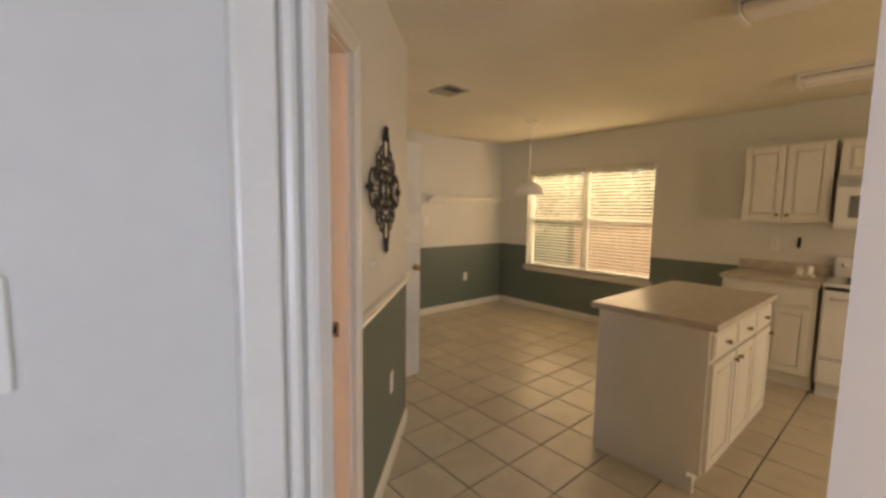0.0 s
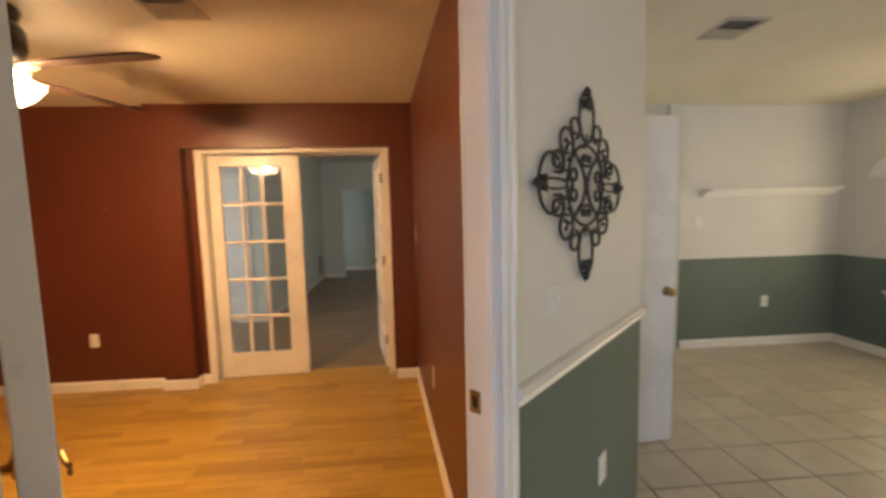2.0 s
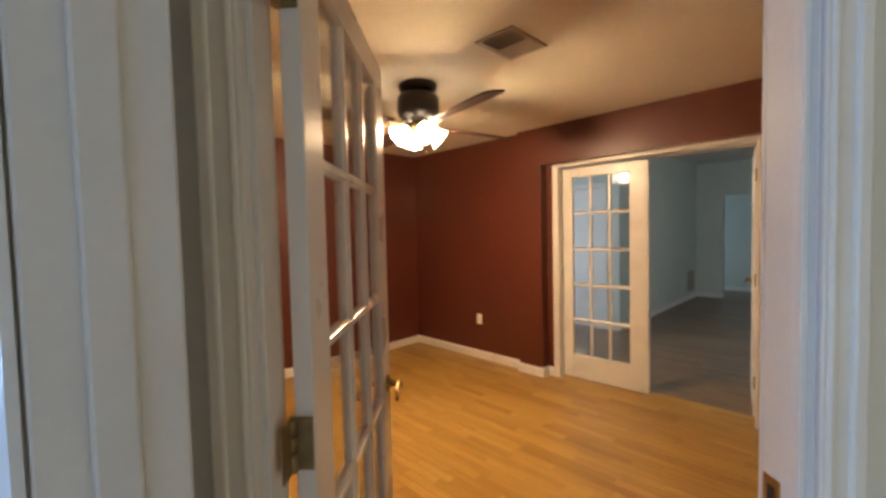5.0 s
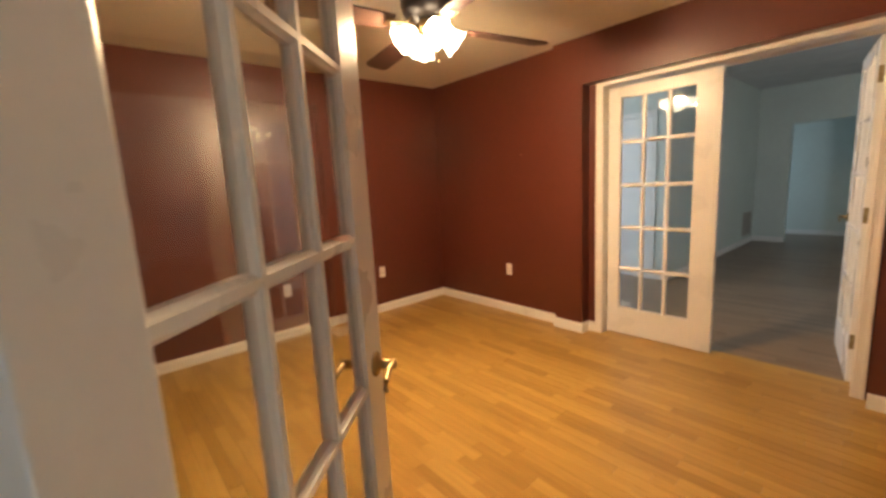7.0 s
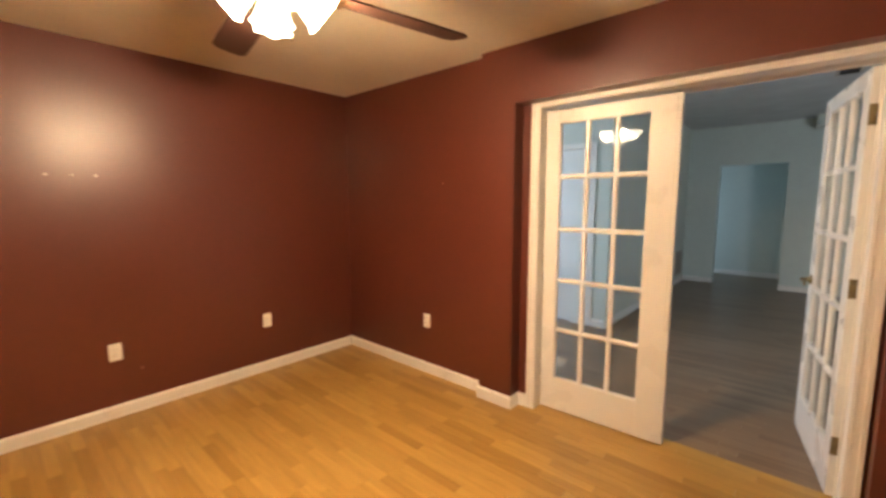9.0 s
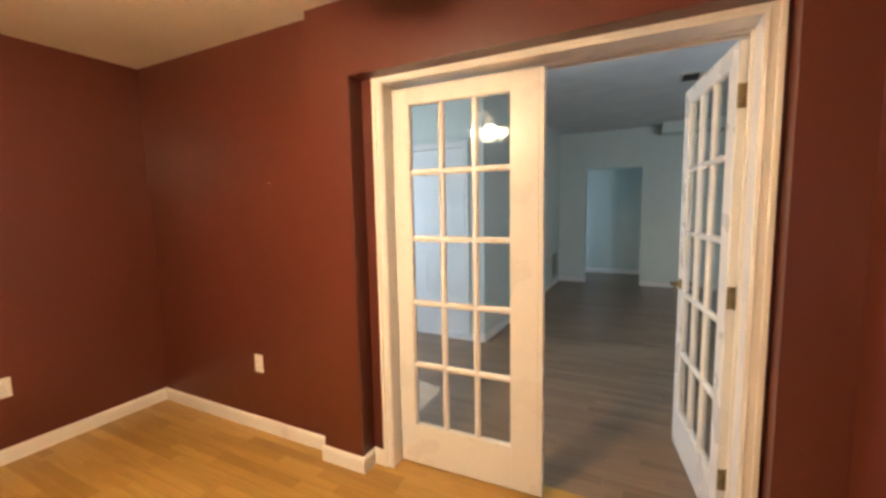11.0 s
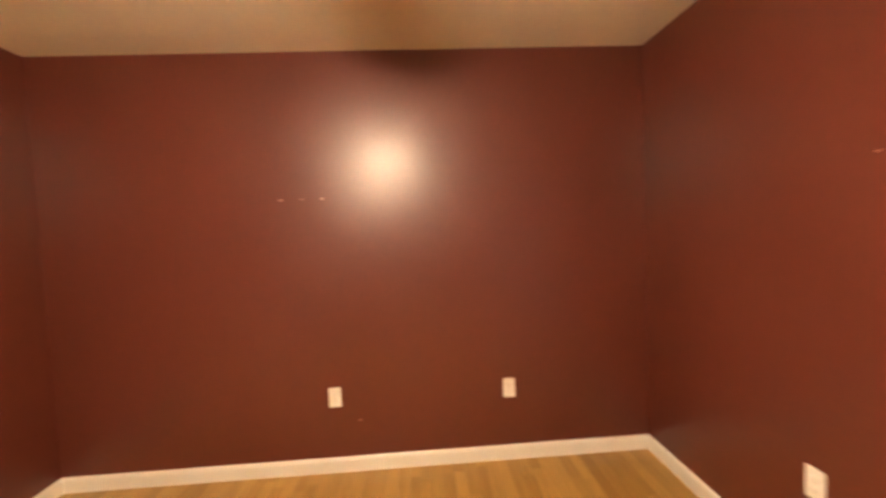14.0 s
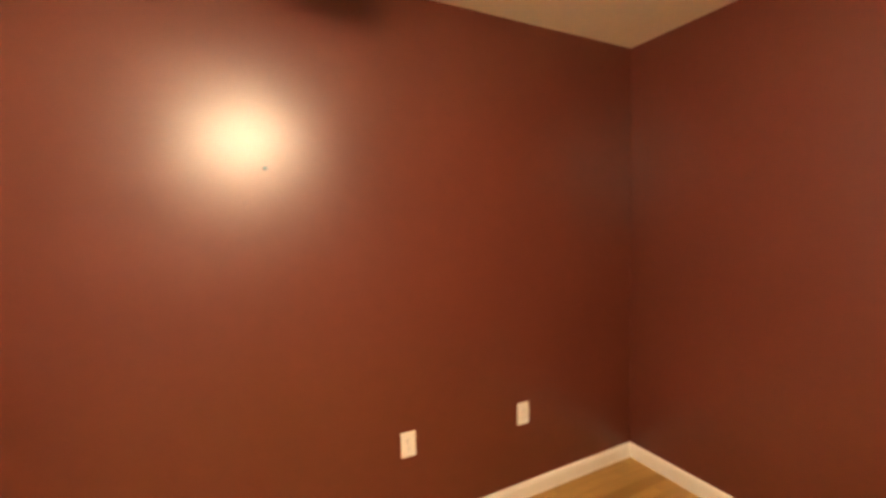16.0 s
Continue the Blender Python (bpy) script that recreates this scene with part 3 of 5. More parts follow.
def glazed_door(name, m, w, label, latch_left=False, handles=True, handle_z=0.955, glass_top=1.945, glass_bot=0.211, stile=0.115, rows=5, cols=3, lock_stile=None):
    """Fifteen-light door: hinge edge at x = 0, width along +x, thickness along +y."""
    d = thing(name, m, label, "door", "glazed doors")
    T = 0.035
    ls = lock_stile or stile
    for sn, x0, x1 in (("stile", 0.002, stile), ("stile", w - ls, w - 0.002)):
        bm = bmesh.new()
        box(bm, x0, x1, 0, T, ZF + 0.012, 2.028, 0.0025)
        part(sn, bm, DOOR_WHITE, d)
    for sn, z0, z1 in (("bottom_rail", ZF + 0.012, glass_bot), ("top_rail", glass_top, 2.028)):
        bm = bmesh.new()
        box(bm, stile, w - ls, 0.0005, T - 0.0005, z0, z1, 0.0015)
        part(sn, bm, DOOR_WHITE, d)
    gw, gh = w - stile - ls, glass_top - glass_bot
    bar = 0.030

    def muntin(x0, x1, z0, z1, up):
        bm = bmesh.new()
        prof = [(-bar / 2, T / 2 - 0.004), (-bar / 2, 0.011), (-bar * 0.28, 0.006), (-bar * 0.22, 0.002), (bar * 0.22, 0.002), (bar * 0.28, 0.006), (bar / 2, 0.011), (bar / 2, T / 2 - 0.004)]
        prof += [(a, T - b) for a, b in prof[::-1]]
        ends = []
        for e in (0, 1):
            ends.append([bm.verts.new(((x0 + x1) / 2 + a, b, (z0, z1)[e]) if up else ((x0, x1)[e], b, (z0 + z1) / 2 + a)) for a, b in prof])
        k = len(prof)
        for i in range(k):
            bm.faces.new((ends[0][i], ends[0][(i + 1) % k], ends[1][(i + 1) % k], ends[1][i]))
        bmesh.ops.recalc_face_normals(bm, faces=bm.faces[:])
        return bm

    for c in range(1, cols):
        x = stile + gw * c / cols
        part("vertical_bar", muntin(x, x, glass_bot, glass_top, True), DOOR_WHITE, d)
    for r in range(1, rows):
        z = glass_bot + gh * r / rows
        part("cross_bar", muntin(stile, w - ls, z, z, False), DOOR_WHITE, d)
    # sloped bead round the lights
    bm = bmesh.new()
    for y0, y1 in ((0.004, 0.014), (T - 0.014, T - 0.004)):
        box(bm, stile, stile + 0.006, y0, y1, glass_bot, glass_top, 0.003)
        box(bm, w - ls - 0.006, w - ls, y0, y1, glass_bot, glass_top, 0.003)
        box(bm, stile + 0.006, w - ls - 0.006, y0, y1, glass_top - 0.006, glass_top, 0.003)
        box(bm, stile + 0.006, w - ls - 0.006, y0, y1, glass_bot, glass_bot + 0.006, 0.003)
    part("glazing_bead", bm, DOOR_WHITE, d)
    for r in range(rows):
        for c in range(cols):
            bm = bmesh.new()
            x0, z0 = stile + gw * c / cols, glass_bot + gh * r / rows
            box(bm, x0 + 0.008, x0 + gw / cols - 0.008, T / 2 - 0.0015, T / 2 + 0.0015, z0 + 0.008, z0 + gh / rows - 0.008)
            g = part("pane", bm, GLASS, d, "clear glass pane")
            g.visible_shadow = False
    if handles:
        lever(d, w - 0.062, handle_z, 0.0, -1, -1)
        lever(d, w - 0.062, handle_z, T, 1, -1)
    return d


def hinges(parent, places, knuckle_y=0.0, way=1, wide=1.0):
    for z in places:
        bm = hinge_bm(way)
        bm.transform(Matrix.Diagonal((wide, 1, 1, 1)))
        bm.transform(pose(0, knuckle_y, z))
        part("hinge", bm, DULL_BRASS, parent, "tarnished brass hinge")


# doorway in the slanting wall
DM = Matrix(((U.x, N.x, 0, P0.x + S0 * U.x), (U.y, N.y, 0, P0.y + S0 * U.y), (0, 0, 1, 0), (0, 0, 0, 1)))
W = S1 - S0
frame1 = thing("door_1", DM, "white moulded door frame in the slanting wall", "door frame", kind="structure")
part("casing", casing_bm(W, DOOR_H, 0.064), TRIM, frame1, "white moulded casing")
bm = casing_bm(W, DOOR_H, 0.065)
bm.transform(pose(W, THICK, 0, 0, 0, 180))
part("inner_casing", bm, TRIM, frame1)
part("jamb", jamb_bm(W, DOOR_H, THICK, stop=(0.012, 0.034)), TRIM, frame1)
bm = bmesh.new()
box(bm, W - 0.0025, W + 0.001, THICK - 0.038, THICK - 0.004, 0.962, 1.022, 0.001)
strike = part("strike_plate", bm, BRASS, frame1, "brass strike plate on the jamb")
# dark plate laid on the strike, coloured like the shade in a hole
bm = bmesh.new()
box(bm, W - 0.0032, W - 0.0022, THICK - 0.029, THICK - 0.014, 0.977, 1.007)
part("latch_hole", bm, SLOT, strike)

# glazed door standing open into the red room, hinged on the jamb
hx, hy = 0.252, 1.048
door_open = glazed_door("glazed_door", pose(hx, hy, 0, 0, 0, 133.6) @ pose(0, -0.035, 0), 0.784,
    "white fifteen-light glazed door standing open into the red room", stile=0.103, lock_stile=0.129, handle_z=0.925, glass_bot=0.190, glass_top=1.937)
hinges(door_open, (0.27, 1.092, 1.875), 0.036, -1, 1.5)

# French doors in the north wall
FM = pose(L0, RD, 0)
fw = L1 - L0
frame2 = thing("door_2", FM, "white moulded frame of the French doors", "door frame", kind="structure")
part("casing", casing_bm(fw, 2.042, 0.062), TRIM, frame2, "white moulded casing")
bm = jamb_bm(fw, 2.048, BACK_N - RD, stop=(0.134, 0.150))
part("jamb", bm, TRIM, frame2)
bm = casing_bm(fw, DOOR_H, 0.065)
bm.transform(pose(fw, BACK_N - RD, 0, 0, 0, 180))
part("outer_casing", bm, TRIM, frame2)
LW = fw / 2 - 0.003
leaf_a = glazed_door("french_door", pose(L0 + 0.002, 4.450, 0, 0, 0, 1.6), LW, "white fifteen-light French door leaf, closed", handles=False, stile=0.098, lock_stile=0.134)
bm = bmesh.new()
box(bm, LW - 0.003, LW + 0.020, 0.002, 0.044, ZF + 0.012, 2.028, 0.002)
part("astragal", bm, DOOR_WHITE, leaf_a, "white astragal strip on the meeting edge")
hinges(leaf_a, (0.25, 1.03, 1.82), 0.038, -1)
# the other leaf hinged at the right jamb, swung back into the family room
leaf_b = glazed_door("french_door", pose(L1 - 0.004, 4.560, 0, 0, 0, 99.5), LW, "white fifteen-light French door leaf, swung open", stile=0.101)
hinges(leaf_b, (0.25, 1.03, 1.82), 0.0)


def panel_door(name, m, w, label, knob=True, knob_mat=BRASS):
    """Six-panel slab: hinge edge at x = 0, thickness along +y."""
    d = thing(name, m, label, "door")
    bm = bmesh.new()
    box(bm, 0, w, 0.004, 0.031, ZF + 0.012, 2.03, 0.002)
    st, mid = 0.11, 0.10
    rails = [(ZF + 0.012, 0.23), (0.86, 1.0), (1.62, 1.72), (1.92, 2.03)]
    for y0, y1 in ((0, 0.005), (0.030, 0.035)):
        for x0, x1 in ((0, st), (w / 2 - mid / 2, w / 2 + mid / 2), (w - st, w)):
            box(bm, x0, x1, y0, y1, ZF + 0.012, 2.03, 0.0012)
        for z0, z1 in rails:
            for x0, x1 in ((st, w / 2 - mid / 2), (w / 2 + mid / 2, w - st)):
                box(bm, x0, x1, y0, y1, z0, z1, 0.0012)
    part("slab", bm, DOOR_WHITE, d)
    for (a, b) in zip(rails, rails[1:]):
        for x0, x1 in ((st, w / 2 - mid / 2), (w / 2 + mid / 2, w - st)):
            bm = bmesh.new()
            for y0, y1 in ((0.0005, 0.006), (0.029, 0.0345)):
                box(bm, x0 + 0.022, x1 - 0.022, y0, y1, a[1] + 0.022, b[0] - 0.022, 0.003)
            part("raised_panel", bm, DOOR_WHITE, d)
    if knob:
        for y, s in ((0, 1), (0.035, -1)):
            bm = bmesh.new()
            lathe(bm, [(0, 0), (0.030, 0), (0.030, 0.004), (0.012, 0.010), (0.010, 0.028), (0.022, 0.038), (0.026, 0.050), (0.020, 0.060), (0, 0.063)], 20, pose(w - 0.062, y, 0.96, 90 * s))
            part("knob", bm, knob_mat, d, "round brass door knob")
    return d


panel_door("pantry_door", pose(1.625, 2.925, 0, 0, 0, 7.0), 0.70, "white panelled pantry door standing open")
closet = panel_door("closet_door", pose(-2.42, FY + 0.02, 0), 0.76, "white six-panel closet door, closed", knob=False)
fr = thing("door_3", pose(-2.43, FY, 0), "white casing round the closet door", "door frame", kind="structure")
part("casing", casing_bm(0.78, 2.035, 0.065), TRIM, fr)
part("jamb", jamb_bm(0.78, 2.035, 0.12), TRIM, fr)
fr = thing("door_4", pose(2.64, KN, 0), "white casing of a doorway in the kitchen end wall", "door frame", kind="structure")
part("casing", casing_bm(0.74, 2.03, 0.06), TRIM, fr)
part("jamb", jamb_bm(0.74, 2.03, 0.12), TRIM, fr)
panel_door("back_door", pose(2.645, KN + 0.05, 0), 0.73, "white panelled door, closed, in the kitchen end wall", knob=False)
fr = thing("door_5", pose(1.62, 2.93, 0, 0, 0, 90), "white casing of the pantry doorway", "door frame", kind="structure")
part("casing", casing_bm(0.77, 2.035, 0.06), TRIM, fr)

# cased wall end beside the hall
fr = thing("door_6", pose(0.395, 0.73, 0), "white moulded casing on the end of the hall wall", "door frame", kind="structure")
bm = bmesh.new()
box(bm, -0.124, 0.004, -0.006, 0, ZF, HK - 0.001, 0.002)
box(bm, -0.124, -0.068, -0.027, -0.001, ZF, HK - 0.001, 0.006)
box(bm, -0.061, -0.040, -0.024, -0.001, ZF, HK - 0.001, 0.009)
prism(bm, [(-0.034, -0.001), (-0.034, -0.024), (-0.027, -0.031), (-0.018, -0.029), (0.010, -0.010), (0.012, -0.001)], ZF, HK - 0.001)
part("casing", bm, TRIM, fr)
bm = bmesh.new()
box(bm, 0.0, 0.012, 0.002, 0.131, ZF, HK - 0.001, 0.004)
box(bm, 0.010, 0.020, 0.045, 0.085, ZF, HK - 0.001, 0.004)
part("jamb", bm, TRIM, fr)


# ---- red room: fan, vent, outlets ----
def ceiling_fan(m):
    f = thing("ceiling_fan", m, "dark bronze ceiling fan at rest with four lit glass shades", "ceiling fan", "ceiling fans")
    bm = bmesh.new()
    lathe(bm, [(0, 0.06), (0.125, 0.06), (0.130, 0.048), (0.118, 0.012), (0.085, 0.0), (0.06, -0.004)], 32)
    part("canopy", bm, FAN_DARK, f, "dark bronze canopy against the ceiling")
    bm = bmesh.new()
    lathe(bm, [(0.06, -0.002), (0.125, -0.010), (0.140, -0.035), (0.142, -0.110), (0.130, -0.150), (0.095, -0.172), (0.055, -0.184), (0, -0.186)], 36)
    part("motor_housing", bm, FAN_DARK, f)
    for k in range(4):
        a = radians(79 + 90 * k)
        mm = Matrix.Rotation(a, 4, "Z")
        bm = bmesh.new()
        tube(bm, [(0.10, 0.012, -0.186), (0.15, 0.020, -0.222), (0.20, 0.030, -0.226), (0.235, 0.034, -0.222)], 0.006, 6, mm)
        tube(bm, [(0.10, -0.012, -0.186), (0.15, -0.020, -0.222), (0.20, -0.030, -0.226), (0.235, -0.034, -0.222)], 0.006, 6, mm)
        box(bm, 0.19, 0.245, -0.040, 0.040, -0.226, -0.221, 0.0015, mm)
        part("blade_arm", bm, BRASS, f, "brass blade arm")
        bm = bmesh.new()
        prof = [(0.205, 0.052), (0.30, 0.062), (0.50, 0.070), (0.765, 0.074), (0.796, 0.054), (0.802, 0.030)]
        outline = prof + [(x, -y) for x, y in prof[::-1]]
        t = bmesh.new()
        lo = [t.verts.new((x, y, -0.004)) for x, y in outline]
        hi = [t.verts.new((x, y, 0.004)) for x, y in outline]
        t.faces.new(lo[::-1])
        t.faces.new(hi)
        for i in range(len(outline)):
            j = (i + 1) % len(outline)
            t.faces.new((lo[i], lo[j], hi[j], hi[i]))
        join(bm, t, mm @ pose(0, 0, -0.213, 11, 0, 0))
        part("blade", bm, BLADE, f, "dark walnut fan blade")
    bm = bmesh.new()
    lathe(bm, [(0, -0.184), (0.050, -0.186), (0.058, -0.200), (0.058, -0.232), (0.044, -0.250), (0.018, -0.258), (0.016, -0.276), (0, -0.280)], 24)
    part("light_fitter", bm, BRASS, f, "brass light fitter")
    for k in range(4):
        a = radians(-22 + 90 * k)
        mm = Matrix.Rotation(a, 4, "Z") @ pose(0.052, 0, -0.216, 0, 128, 0)
        bm = bmesh.new()
        lathe(bm, [(0.014, -0.010), (0.016, 0.018), (0.024, 0.022), (0.024, 0.036)], 16, mm)
        part("lamp_socket", bm, BRASS, f)
        bm = bmesh.new()
        seg = 28
        t = bmesh.new()
        rings = []
        for r, z, fl in ((0.022, 0.030, 0), (0.034, 0.045, 0), (0.050, 0.070, 0.0), (0.056, 0.095, 0.002), (0.062, 0.118, 0.005), (0.072, 0.132, 0.008)):
            rings.append([t.verts.new(((r + fl * math.cos(7 * 2 * math.pi * i / seg)) * math.cos(2 * math.pi * i / seg), (r + fl * math.cos(7 * 2 * math.pi * i / seg)) * math.sin(2 * math.pi * i / seg), z)) for i in range(seg)])
        for p, q in zip(rings, rings[1:]):
            for i in range(seg):
                t.faces.new((p[i], p[(i + 1) % seg], q[(i + 1) % seg], q[i])).smooth = True
        join(bm, t, mm)
        part("glass_shade", bm, BULB, f, "lit frosted tulip glass shade")
    for x, y, L in ((0.03, 0.035, 0.13), (-0.035, -0.02, 0.10)):
        bm = bmesh.new()
        tube(bm, [(x, y, -0.245), (x, y, -0.25 - L)], 0.0012, 5)
        lathe(bm, [(0, 0), (0.004, -0.004), (0.005, -0.016), (0, -0.022)], 8, pose(x, y, -0.25 - L))
        part("pull_chain", bm, BRASS, f)
    return f


FAN = (-1.16, 2.61, H - 0.06)
ceiling_fan(pose(*FAN))
for k in range(4):
    a = radians(-22 + 90 * k)
    lamp("fan_bulb", "POINT", pose(FAN[0] + 0.124 * math.cos(a), FAN[1] + 0.124 * math.sin(a), FAN[2] - 0.272), 104.0, WARM, 0.050)



def vent(name, x0, x1, y0, y1, label, louvre=VENT_METAL, backing=VENT_DARK, top=H):
    v = thing(name, pose((x0 + x1) / 2, (y0 + y1) / 2, top), label, "ceiling vent", "ceiling vents")
    w, d = (x1 - x0) / 2, (y1 - y0) / 2
    bm = bmesh.new()
    b = 0.028
    for a0, a1, b0, b1 in ((-w, w, -d, -d + b), (-w, w, d - b, d), (-w, -w + b, -d + b, d - b), (w - b, w, -d + b, d - b)):
        box(bm, a0, a1, b0, b1, -0.010, 0, 0.003)
    part("vent_frame", bm, VENT_METAL, v, "painted steel rim")
    # flat sheet whose tone stands in for the shade behind the louvres
    bm = bmesh.new()
    box(bm, -w + b, w - b, -d + b, d - b, -0.0025, -0.0005)
    part("backing", bm, backing, v)
    n = max(6, int((d - b) * 2 / 0.019))
    for i in range(n):
        y = -d + b + (i + 0.5) * 2 * (d - b) / n
        bm = bmesh.new()
        box(bm, -w + b, w - b, -0.0095, 0.0095, -0.0008, 0.0008)
        bm.transform(pose(0, y, -0.007, 25 if i < n / 2 else -25))
        part("louvre", bm, louvre, v)
    return v


vent("ceiling_vent", -0.49, -0.25, 2.42, 2.74, "cream steel ceiling vent with slanted louvres in the red room", VENT_METAL, VENT_GREY)
vent("ceiling_vent", 2.43, 2.68, 2.78, 3.06, "cream steel ceiling vent over the kitchen", top=HK)


def outlet(m, label, group="wall outlets", switch=0):
    """Wall plate in the plane y = 0 facing -y."""
    w, h = (0.048, 0.042) if switch == 2 else (0.036, 0.059)
    pm = WHITE_WALL if switch == 2 else PLATE
    o = thing("light_switch" if switch else "wall_outlet", m, label, "light switch" if switch else "outlet", group)
    bm = bmesh.new()
    box(bm, -w, w, -0.006, 0, -h, h, 0.0025)
    part("cover_plate", bm, pm, o)
    if switch:
        for k in range(switch):
            x = (k - (switch - 1) / 2) * 0.046
            bm = bmesh.new()
            box(bm, x - 0.005, x + 0.005, -0.0155, -0.004, -0.011, 0.011, 0.0015)
            bm.transform(pose(0, 0, 0, 9))
            part("toggle", bm, pm, o)
    else:
        for z in (0.020, -0.020):
            bm = bmesh.new()
            lathe(bm, [(0, 0), (0.0155, 0), (0.0165, -0.002)], 16, pose(0, -0.0075, z, 90))
            r = part("receptacle", bm, PLATE, o)
            # raised dark pieces, the shade inside the slots given as colour
            bm = bmesh.new()
            for x in (-0.006, 0.006):
                box(bm, x - 0.001, x + 0.001, -0.0085, -0.0070, z - 0.003, z + 0.005)
            part("slots", bm, SLOT, r)
        bm = bmesh.new()
        lathe(bm, [(0, 0), (0.003, 0.0), (0.003, -0.001)], 8, pose(0, -0.0075, 0, 90))
        part("screw", bm, CHROME, o)
    return o


RED_OUT = "white plastic outlet on the red wall"
outlet(pose(-2.13, YN, 0.430), RED_OUT)
outlet(pose(XW, 3.465, 0.420, 0, 0, 90), RED_OUT)
outlet(pose(XW, 2.420, 0.430, 0, 0, 90), RED_OUT)
outlet(pose(-2.386, YS, 0.440, 0, 0, 180), RED_OUT)
outlet(pose(-1.738, YS, 0.448, 0, 0, 180), "blank white plate on the red wall")
ex = lambda y: NE[0] + (SE[0] - NE[0]) * (NE[1] - y) / (NE[1] - SE[1])
outlet(pose(ex(3.14), 3.14, 0.430, 0, 0, -90), RED_OUT)
outlet(pose(ex(4.02), 4.02, 1.30, 0, 0, -90), "white toggle switch beside the French doors", "light switches", 1)


def on_diag(s, z, n=0.0):
    x, y = dg(s, n)
    return Matrix(((U.x, N.x, 0, x), (U.y, N.y, 0, y), (0, 0, 1, z), (0, 0, 0, 1)))


outlet(on_diag(2.030, 1.222), "low white double toggle switch under the iron scrollwork", "light switches", 2)
outlet(on_diag(2.458, 0.47), "white plastic outlet on the green dado")
outlet(pose(4.43, KN, 0.45), "white plastic outlet on the green dado")
outlet(pose(3.66, KN, 1.31), "white toggle switch on the kitchen end wall", "light switches", 1)
outlet(pose(0.031, 0.73, 1.34), "white rocker switch on the hall wall", "light switches", 1)
gr = thing("return_grille", pose(FX, 10.07, 0.34, 0, 0, 90), "grey steel return-air grille low on the pale wall", "air grille")
bm = bmesh.new()
for a0, a1, b0, b1 in ((-0.25, 0.25, -0.21, -0.185), (-0.25, 0.25, 0.185, 0.21), (-0.25, -0.225, -0.185, 0.185), (0.225, 0.25, -0.185, 0.185)):
    box(bm, a0, a1, -0.012, 0, b0, b1, 0.003)
part("grille_frame", bm, VENT_METAL, gr, "painted steel rim")
bm = bmesh.new()
box(bm, -0.225, 0.225, -0.003, -0.001, -0.185, 0.185)
part("backing", bm, VENT_GREY, gr)
for i in range(20):
    bm = bmesh.new()
    box(bm, -0.225, 0.225, -0.0008, 0.0008, -0.009, 0.009)
    bm.transform(pose(0, -0.008, -0.175 + i * 0.0184, 35))
    part("louvre", bm, VENT_METAL, gr)


def anchor(m, s=1.0):
    bm = bmesh.new()
    lathe(bm, [(0, 0.0045), (0.003, 0.0045), (0.0045, 0.003), (0.0105 * s, 0.0018), (0.012 * s, 0)], 12, pose(0, 0, 0, 90))
    bm.transform(Matrix.Diagonal((1, 1, 0.55, 1)))
    ob = part("wall_anchor", bm, ANCHOR, None)
    ob.matrix_world = m
    return tagged(ob, "small pale plastic screw anchor in the red wall", "wall anchor", "wall anchors")


for y, s in ((2.175, 1.0), (2.295, 0.6), (2.409, 0.9)):
    anchor(pose(XW, y, 1.605, 0, 0, 90), s)
for x, s in ((-1.942, 0.7),):
    anchor(pose(x, YN, 1.580), s)
anchor(pose(XW, 2.56, 0.28, 0, 0, 90), 0.8)
bm = bmesh.new()
lathe(bm, [(0, 0.004), (0.004, 0.004), (0.009, 0.0)], 10, pose(0, 0, 0, 90))
ob = part("nail", bm, IRON, None)
ob.matrix_world = pose(-1.198, YS, 1.675, 0, 0, 180)
tagged(ob, "dark nail head in the red wall", "nail")


